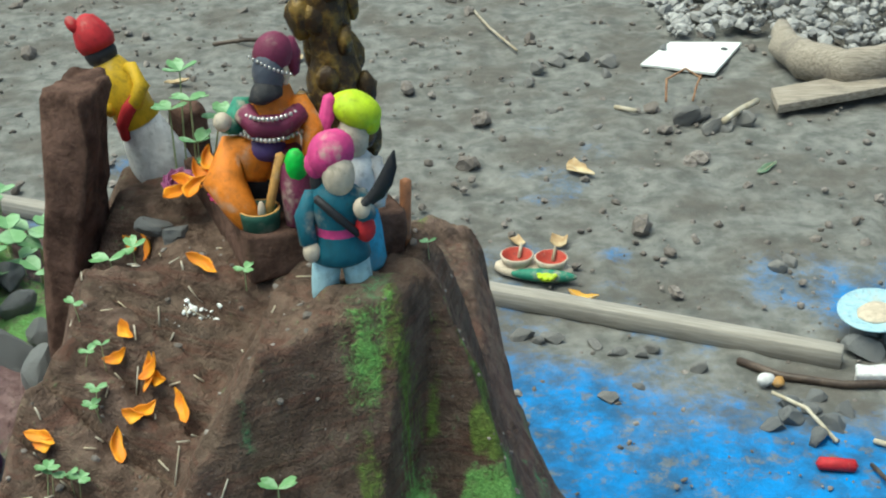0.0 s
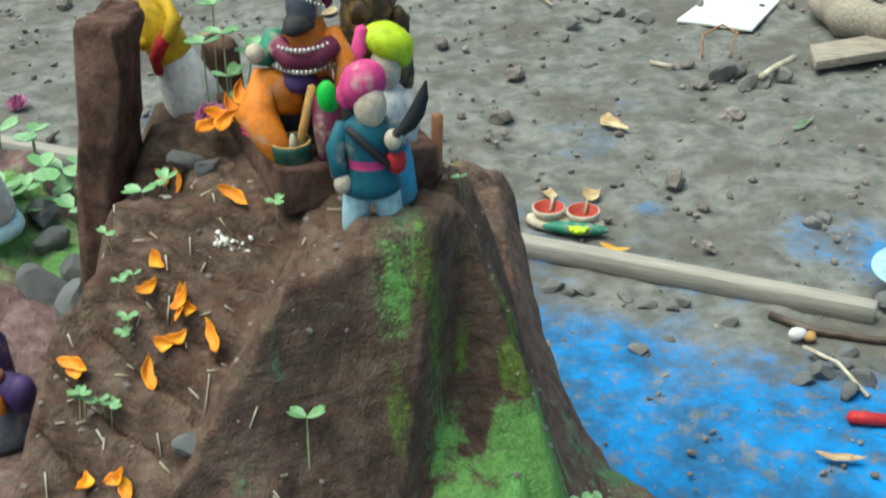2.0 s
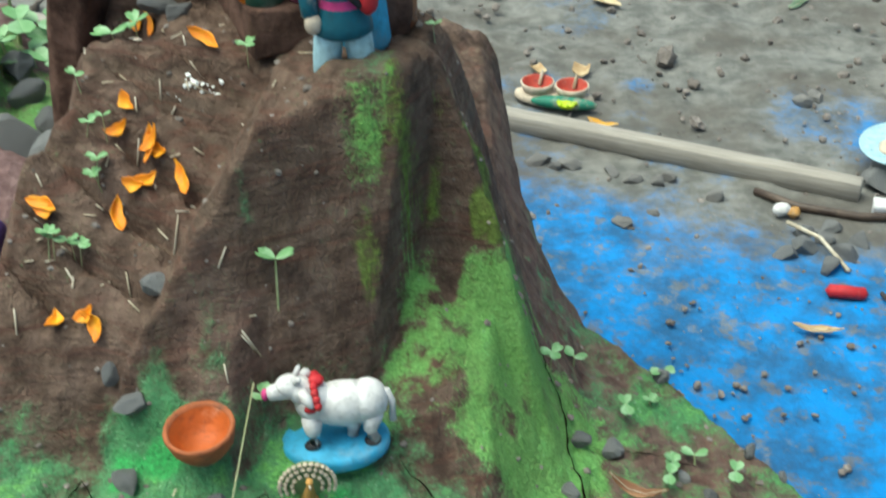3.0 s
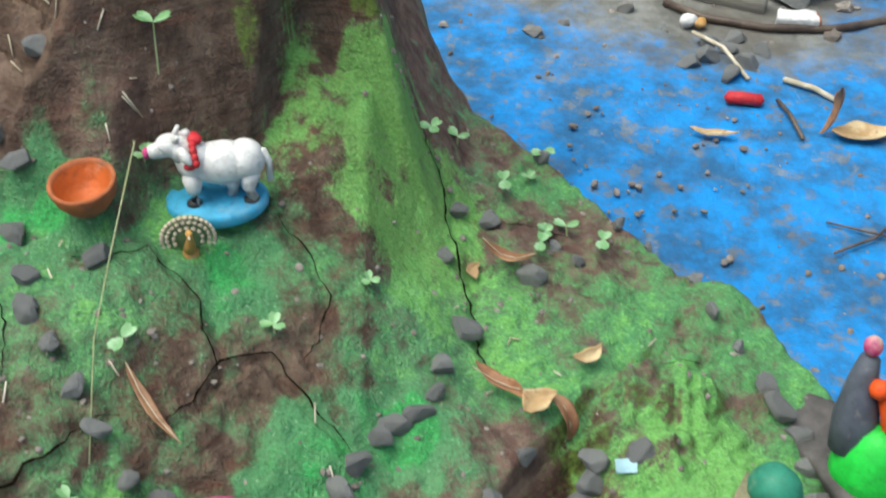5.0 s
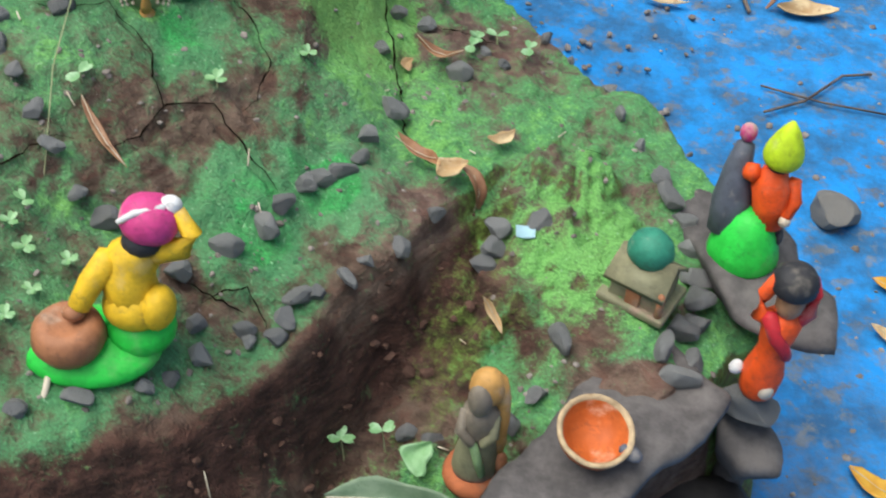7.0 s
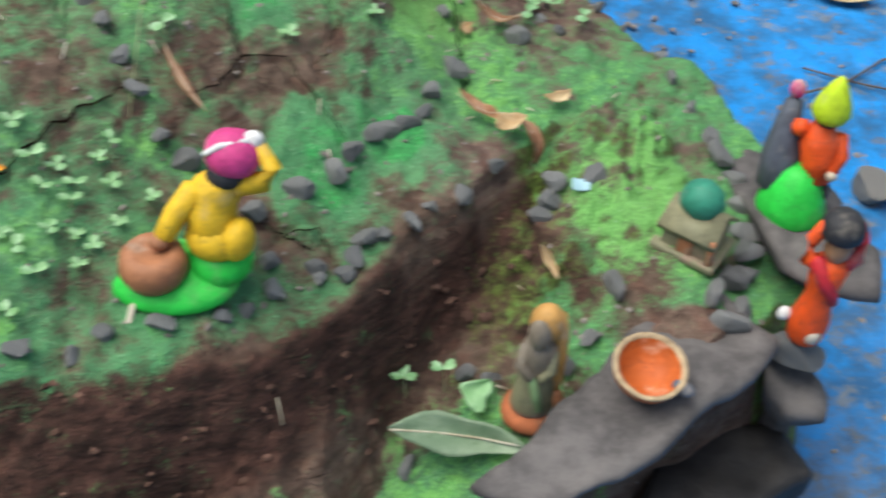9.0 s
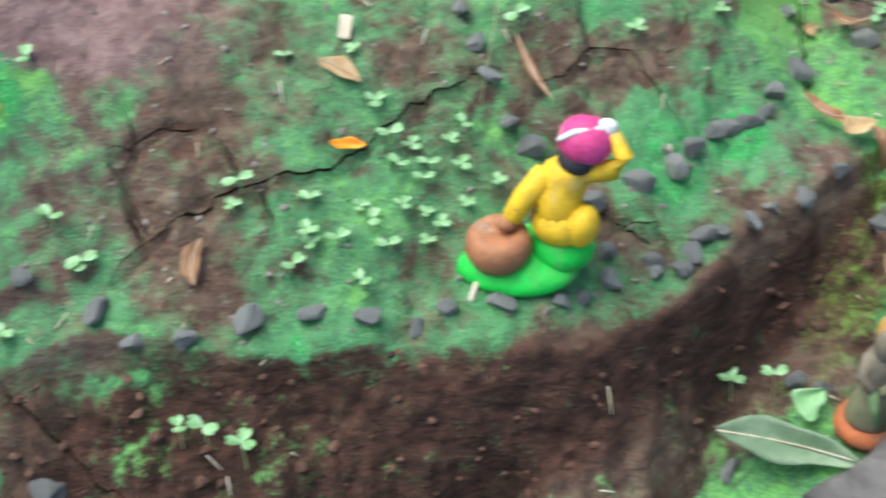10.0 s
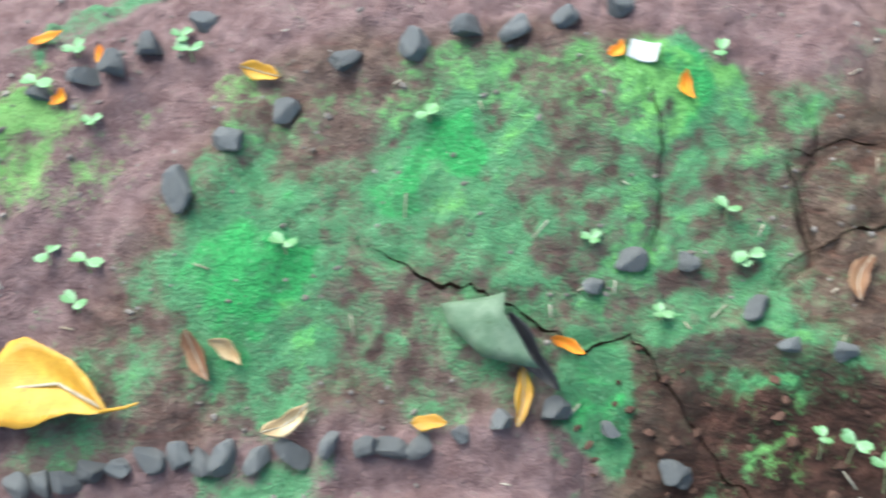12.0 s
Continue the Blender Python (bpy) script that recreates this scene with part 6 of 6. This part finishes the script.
leaf("fallen_leaf", -0.227, 0.338, 0.036, 0.015, M_DRY, "pale yellow dry leaf on the green slope", -12, 0.3, 0.3)
leaf("fallen_leaf", 0.191, 0.523, 0.028, 0.011, M_DRY, "cream dry leaf standing on the shelf", 32, 0.3, 0.5, 0.007)
leaf("fallen_leaf", 0.126, 0.484, 0.046, 0.012, M_BROWN, "brown curled leaf hanging at the bank", -28, 0.7, 0.7, 0.010, 1.0)
leaf("fallen_leaf", 0.152, 0.466, 0.030, 0.018, M_DRY, "pale torn dry leaf at the head of the bank", 35, 0.5, 0.4, 0.012)
leaf("fallen_leaf", 0.171, 0.464, 0.046, 0.012, M_BROWN, "brown curled leaf drooping over the bank", -55, -0.8, 0.6, 0.016, 0.8)
leaf("fallen_leaf", 0.113, 0.606, 0.018, 0.010, M_DRY, "small cream leaf scrap on the shelf", 80, 0.3, 0.4)
leaf("fallen_leaf", 0.138, 0.616, 0.044, 0.009, M_BROWN, "thin curved brown leaf on the shelf", -20, 0.9, 0.6, 0.008)
leaf("fallen_leaf", 0.19, 0.376, 0.032, 0.007, M_DRY, "narrow yellow leaf scrap in the hollow", -60, 0.6, 0.5, 0.010)
leaf("fallen_leaf", 0.128, 0.243, 0.108, 0.030, M_GLEAF, "long grey-green leaf on the hollow's floor", -3, 0.25, 0.5, 0.022, 0.3, tilt=(0, -0.55, 0.8))
leaf("fallen_leaf", 0.144, 0.27, 0.028, 0.022, M_SPROUT, "pale green round leaf beside a figure", 70, 0.2, 0.3, 0.012, tilt=(0, -0.5, 0.8))
leaf("fallen_leaf", -0.097, 0.41, 0.064, 0.007, M_BROWN, "narrow brown leaf blade lying down the slope", -48, 0.1, 0.4, 0.006)
leaf("fallen_leaf", 0.447, 1.178, 0.062, 0.014, M_DRY, "pale yellow leaf on the blue powder", -10, 0.15, 0.4, z=0)
leaf("fallen_leaf", 0.284, 2.200, 0.085, 0.040, M_DRY, "large cream spotted leaf on the dirt", -68, 0.2, 0.3, z=0)
leaf("fallen_leaf", 0.640, 2.170, 0.075, 0.020, M_GLEAF, "grey-green leaf on the dirt", 48, 0.2, 0.3, z=0)
leaf("fallen_leaf", 0.225, 1.700, 0.052, 0.020, M_YLEAF, "yellow-green curled leaf behind the beam", -25, 0.4, 0.6, z=0)
leaf("fallen_leaf", 0.580, 0.395, 0.090, 0.026, M_YLEAF, "orange leaf lying on the blue powder", -30, 0.1, 0.3, z=0)
leaf("fallen_leaf", 0.640, 0.665, 0.045, 0.020, M_YLEAF, "yellow leaf scrap on the blue powder", 0, 0.2, 0.3, z=0)
leaf("fallen_leaf", 0.628, 0.585, 0.060, 0.016, M_DRY, "pale dry leaf on the blue powder", -25, 0.2, 0.3, z=0)
leaf("fallen_leaf", -0.36, 2.90, 0.075, 0.030, M_DRY, "large pale dry leaf on the dirt", 60, 0.3, 0.5, z=0)
leaf("fallen_leaf", -0.62, 2.75, 0.06, 0.025, M_DRY, "crumpled pale leaf on the dirt", 20, 0.5, 0.6, z=0)
leaf("fallen_leaf", -0.42, 2.78, 0.05, 0.032, M_LIME, "bright green leaf on the dirt", 15, 0.2, 0.3, z=0)

# marigold petals
for n, (x, y) in enumerate(((-0.214, 0.705), (-0.223, 0.701), (-0.197, 0.684), (-0.191, 0.682), (-0.198, 0.686), (-0.174, 0.667), (-0.204, 0.654), (-0.202, 0.662), (-0.215, 0.643), (-0.263, 0.647), (-0.223, 0.816), (-0.168, 0.75), (-0.229, 0.586), (-0.252, 0.584), (-0.264, 0.648), (-0.252, 0.596), (-0.225, 0.58), (-0.457, 0.071), (-0.495, 0.226), (-0.439, 0.231), (-0.21, 0.296), (-0.86, 0.02), (-0.84, 0.06), (-0.89, 0.05), (-0.24, 0.828))):
    leaf("marigold_petal", x, y, (0.016, 0.022, 0.027)[n % 3], 0.009, M_PETAL, "loose orange marigold petal on the hill", (n * 67) % 180 - 60, 0.5, 0.5, 0.004, 0.6 * math.sin(n), category="petal")["group"] = "marigold petals"
for n, (x, y, z) in enumerate(((-0.190, 0.825, 0.622), (-0.182, 0.820, 0.620), (-0.178, 0.835, 0.628), (-0.196, 0.820, 0.616), (-0.172, 0.842, 0.634))):
    leaf("marigold_petal", x, y, 0.024, 0.011, M_PETAL, "orange marigold petal on the plinth", (n * 75) % 180, 0.7, 0.5, 0.0, 0.6, (0.3, -0.5, 0.8), category="petal", z=z)["group"] = "petals on the plinth"

# pink flower heads
def flower_head(x, y, z, r, mat, label):
    bm = bmesh.new()
    for ring, count in ((0, 5), (1, 8), (2, 10)):
        for n in range(count):
            a = 2 * math.pi * n / count + ring * 0.4
            m = Matrix.Rotation(a, 4, "Z") @ Matrix.Translation((r * (0.22 + 0.24 * ring), 0, r * (0.55 - 0.16 * ring))) @ Matrix.Rotation(-1.25 + 0.42 * ring, 4, "Y")
            foliage(bm, r * 0.95, r * 0.62, 0.5, 0.3, 0, 0, m)
    blob(bm, (0, 0, r * 0.15), (r * 0.5, r * 0.5, r * 0.45), 0)
    ob = tagged(part("fallen_flower", bm, mat), label, "flower")
    ob.matrix_world = pose(x, y, z, 25, 0, 0)


flower_head(-0.197, 0.838, 0.616, 0.0125, M_FLOWER, "pink-purple flower head beside the throne")
flower_head(-0.160, 0.812, 0.618, 0.0105, M_PINK, "faded pink flower head on the plinth")
flower_head(-0.955, 2.35, 0.004, 0.022, M_FLOWER, "fallen pink flower on the dirt")

# scraps, sticks and straws
def stick(name, points, r, mat, label, category="stick"):
    bm = bmesh.new()
    limb(bm, [(*p, r) for p in points], 0, 8)
    return tagged(part(name, bm, mat), label, category)


stick("wooden_peg", [(-0.027, 0.788, 0.575), (-0.0265, 0.788, 0.605), (-0.025, 0.788, 0.638)], 0.0042, M_TAN, "short round brown peg standing on the hilltop", "peg")
stick("match_stick", [(-0.111, 0.219, 0.262), (-0.108, 0.232, 0.272), (-0.104, 0.244, 0.288)], 0.0024, M_STRAW, "pale bent straw leaning on the bank", "straw")
stick("grass_stem", [(-0.129, 0.369, level(-0.129, 0.369)), (-0.127, 0.42, 0.405), (-0.124, 0.47, 0.425), (-0.121, 0.56, 0.448)], 0.0005, M_STALK, "long thin pale grass stem bent along the slope", "grass")
stick("twig", [(0.545, 0.945, 0.004), (0.60, 0.97, 0.006), (0.66, 1.03, 0.005), (0.70, 1.04, 0.003)], 0.0018, M_TWIG, "thin dark twig on the blue powder", "twig")
stick("twig", [(0.55, 1.00, 0.003), (0.62, 0.97, 0.006), (0.70, 0.955, 0.005)], 0.0014, M_TWIG, "thin dark twig on the blue powder", "twig")
stick("twig", [(0.560, 1.165, 0.003), (0.553, 1.21, 0.008), (0.545, 1.25, 0.004)], 0.0030, M_TWIG, "short dark stick on the blue powder", "twig")
stick("twig", [(0.565, 1.30, 0.003), (0.60, 1.275, 0.006), (0.625, 1.25, 0.003)], 0.0040, M_STRAW, "short pale twig on the blue powder", "twig")
stick("twig", [(0.455, 1.405, 0.012), (0.49, 1.36, 0.016), (0.515, 1.30, 0.004)], 0.0030, M_STRAW, "pale bent straw by the beam", "straw")
stick("cord", [(0.43, 1.50, 0.004), (0.48, 1.455, 0.006), (0.56, 1.425, 0.008), (0.66, 1.425, 0.006), (0.78, 1.46, 0.005)], 0.0060, M_TWIG, "thick grey-brown cord lying by the beam", "cord")
stick("twig", [(0.60, 2.385, 0.02), (0.64, 2.42, 0.03), (0.69, 2.47, 0.03)], 0.0070, M_STRAW, "pale broken stick on the dirt", "twig")
stick("twig", [(0.39, 2.52, 0.006), (0.43, 2.49, 0.008)], 0.0055, M_STRAW, "short white stick on the dirt", "twig")
stick("grass_stem", [(0.10, 3.30, 0.004), (0.14, 3.10, 0.010), (0.20, 2.93, 0.004)], 0.0035, M_STRAW, "long dry stalk on the dirt", "grass")
stick("grass_stem", [(0.51, 2.56, 0.0), (0.52, 2.62, 0.03), (0.57, 2.66, 0.04), (0.60, 2.62, 0.03)], 0.0028, M_BROWN, "bent dry stalk standing from the dirt", "grass")
stick("grass_stem", [(0.57, 2.56, 0.0), (0.585, 2.60, 0.02), (0.60, 2.63, 0.035)], 0.0024, M_BROWN, "bent dry stalk standing from the dirt", "grass")
stick("twig", [(-0.58, 3.05, 0.004), (-0.50, 3.06, 0.010), (-0.42, 3.07, 0.005)], 0.0055, M_TWIG, "straight dark twig on the dirt", "twig")
stick("grass_stem", [(-0.24, 2.45, 0.004), (-0.19, 2.56, 0.02), (-0.18, 2.68, 0.004)], 0.003, M_STRAW, "curved pale stalk on the dirt", "grass")
rnd = random.Random(33)
bm = bmesh.new()
for _ in range(60):
    x, y = rnd.uniform(-0.28, -0.10), rnd.uniform(0.58, 0.80)
    a, l = rnd.uniform(0, 6.28), rnd.uniform(0.004, 0.011)
    z = level(x, y) + 0.002
    limb(bm, [(x, y, z, 0.0007), (x + l * math.cos(a), y + l * math.sin(a), level(x + l * math.cos(a), y + l * math.sin(a)) + 0.003, 0.0006)], 0, 5)
for _ in range(90):
    x, y = rnd.uniform(-0.85, 0.25), rnd.uniform(-0.1, 0.6)
    a, l = rnd.uniform(0, 6.28), rnd.uniform(0.004, 0.012)
    z = level(x, y) + 0.002
    limb(bm, [(x, y, z, 0.0007), (x + l * math.cos(a), y + l * math.sin(a), level(x + l * math.cos(a), y + l * math.sin(a)) + 0.003, 0.0006)], 0, 5)
tagged(part("straw_bits", bm, M_STRAW), "short pale straw bits strewn over the hill", "straw", kind="stuff")


def scrap(name, x, y, z, size, mat, label, turn=0, category="scrap", tilt=8):
    bm = bmesh.new()
    a, b = size
    block(bm, ((-a, -b), (a * 0.9, -b * 1.1), (a, b * 0.8), (a * 0.2, b * 1.05), (-a * 0.95, b)), 0, 0.0025, 0, 0.0006)
    bmesh.ops.subdivide_edges(bm, edges=[e for e in bm.edges if e.calc_length() > 0.006], cuts=2, use_grid_fill=True)
    for v in bm.verts:
        v.co.z += 2.5 * (v.co.x ** 2) / max(a, 0.01) * 0.3 + 0.0008 * noise.noise(v.co * 200)
    ob = tagged(part(name, bm, mat), label, category)
    ob.matrix_world = pose(x, y, z, tilt, 0, turn)


scrap("paper_scrap", -0.474, 0.232, level(-0.474, 0.232) + 0.003, (0.011, 0.007), M_WHITE, "white and pink chip on the green powder", 10, tilt=35)
scrap("clay_chip", -0.233, 0.378, level(-0.233, 0.378) + 0.004, (0.005, 0.009), M_CREAM, "small pinkish chip on the green slope", 5, tilt=40)
scrap("paper_scrap", 0.13, 1.90, 0.0, (0.010, 0.013), M_DRY, "small cream scrap behind the twin lamp", 30)
scrap("paper_scrap", 0.205, 1.895, 0.0, (0.015, 0.014), M_DRY, "small cream scrap behind the twin lamp", -10)
scrap("paper_scrap", 0.213, 0.441, level(0.213, 0.441) + 0.003, (0.008, 0.005), M_PALE, "small pale printed chip between the stones", 5, tilt=30)
bm = bmesh.new()
limb(bm, [(-0.022, 0, 0.0085, 0.0085), (0, 0, 0.0085, 0.0088), (0.022, 0, 0.0085, 0.0085)], 0, 14)
red = tagged(part("red_cartridge", bm, M_RED), "short red paper tube on the blue powder", "paper tube")
red.matrix_world = pose(0.500, 1.250, -0.003, 0, 0, -10)

# dry husk with an upright brown tail on the blue powder
husk = empty("flower_husk", pose(0.628, 1.168, 0.0))
tagged(husk, "cream dry flower husk with a brown upright tail", "husk")
bm = bmesh.new()
foliage(bm, 0.085, 0.036, 0.35, 0.5, 0, 0, Matrix.Translation((0.01, 0, 0.004)), 1.0, 0.002)
part("cup", bm, M_DRY, husk, "cream boat-shaped husk")
bm = bmesh.new()
foliage(bm, 0.075, 0.022, 0.45, 0.4, 0.3, 0, Matrix.Translation((-0.026, 0.004, 0.040)) @ Matrix.Rotation(radians(-82), 4, "Y"), 0.8, 0.002)
part("tail", bm, M_BROWN, husk, "brown upright tail")


# ---- things lying on the yard ----
def flat_board(name, corners, low, high, mat, label, category, rough=0.002):
    bm = bmesh.new()
    block(bm, corners, low, high, 0, 0.002)
    bmesh.ops.subdivide_edges(bm, edges=[e for e in bm.edges if e.calc_length() > 0.05], cuts=6, use_grid_fill=True)
    roughen(bm, rough, 14)
    return tagged(part(name, bm, mat), label, category)


flat_board("white_board", ((0.487, 2.783), (0.650, 2.705), (0.762, 2.918), (0.586, 2.940)), 0.004, 0.012, M_CARD, "white board scrap lying on the dirt", "board", 0.001)
flat_board("plank", ((0.728, 2.440), (0.740, 2.545), (1.62, 2.90), (1.66, 2.78)), 0.010, 0.030, M_WOOD, "weathered grey plank lying on the gravel's edge", "plank", 0.003)
stones(((0.560, 2.880), (0.705, 2.862)), 0.013, "small brown stone on the white board", "stones on the board", STONES, base=0.012)
bm = bmesh.new()
limb(bm, [(0.86, 2.93, 0.045, 0.020), (0.835, 2.80, 0.042, 0.036), (0.85, 2.68, 0.044, 0.044), (0.92, 2.61, 0.046, 0.046), (1.00, 2.63, 0.046, 0.044), (1.08, 2.70, 0.044, 0.036), (1.14, 2.78, 0.042, 0.022)], 0, 18)
bmesh.ops.subdivide_edges(bm, edges=[e for e in bm.edges if e.calc_length() > 0.03], cuts=2, use_grid_fill=True)
roughen(bm, 0.006, 24)
tagged(part("curved_log", bm, M_WOOD), "curved pale dry log on the gravel", "log")

# saucer of food on a stone, and a torn packet
stones(((0.632, 1.560), (0.62, 1.52), (0.66, 1.545)), 0.030, "dark stone under a saucer", "stones under the saucer", STONES)
saucer = empty("saucer", pose(0.645, 1.560, 0.034, 6, -6, 0))
tagged(saucer, "pale blue saucer holding yellow food", "saucer")
bm = bmesh.new()
turned(bm, ((0.020, 0.0), (0.040, 0.006), (0.054, 0.014), (0.054, 0.016), (0.038, 0.010), (0.004, 0.006)), 0, 32)
part("dish", bm, M_PALE, saucer, "pale blue enamel dish")
bm = bmesh.new()
blob(bm, (0.004, 0, 0.009), (0.030, 0.026, 0.006), 0, rough=0.002)
part("food", bm, M_CREAM, saucer, "yellow-cream food")
bm = bmesh.new()
block(bm, ((-0.03, -0.014), (0.034, -0.012), (0.03, 0.016), (-0.028, 0.014)), 0, 0.022, 0, 0.004)
for f in bm.faces:
    f.material_index = 1 if f.calc_center_median().x > 0.004 else 0
roughen(bm, 0.003, 50, 2)
packet = tagged(part("torn_packet", bm, [M_WHITE, M_CLAY]), "crumpled white and red packet by the beam's end", "packet")
packet.matrix_world = pose(0.612, 1.440, 0.0, 0, 0, -8)
bm = bmesh.new()
blob(bm, (0, 0, 0.010), (0.013, 0.010, 0.010), 0, rough=0.003)
blob(bm, (0.016, -0.004, 0.008), (0.010, 0.009, 0.008), 1, rough=0.003)
shell = tagged(part("broken_shell", bm, [M_WHITE, M_OCHRE]), "white and yellow broken shell piece on the dirt", "shell")
shell.matrix_world = pose(0.455, 1.440, 0.0)
bm = bmesh.new()
blob(bm, (0, 0, 0.010), (0.0055, 0.0055, 0.006), 0, rough=0.001)
bead = tagged(part("white_pebble", bm, M_WHITE), "smooth white pebble beside the rock ledge", "pebble")
bead.matrix_world = pose(0.372, 0.338, 0.222)
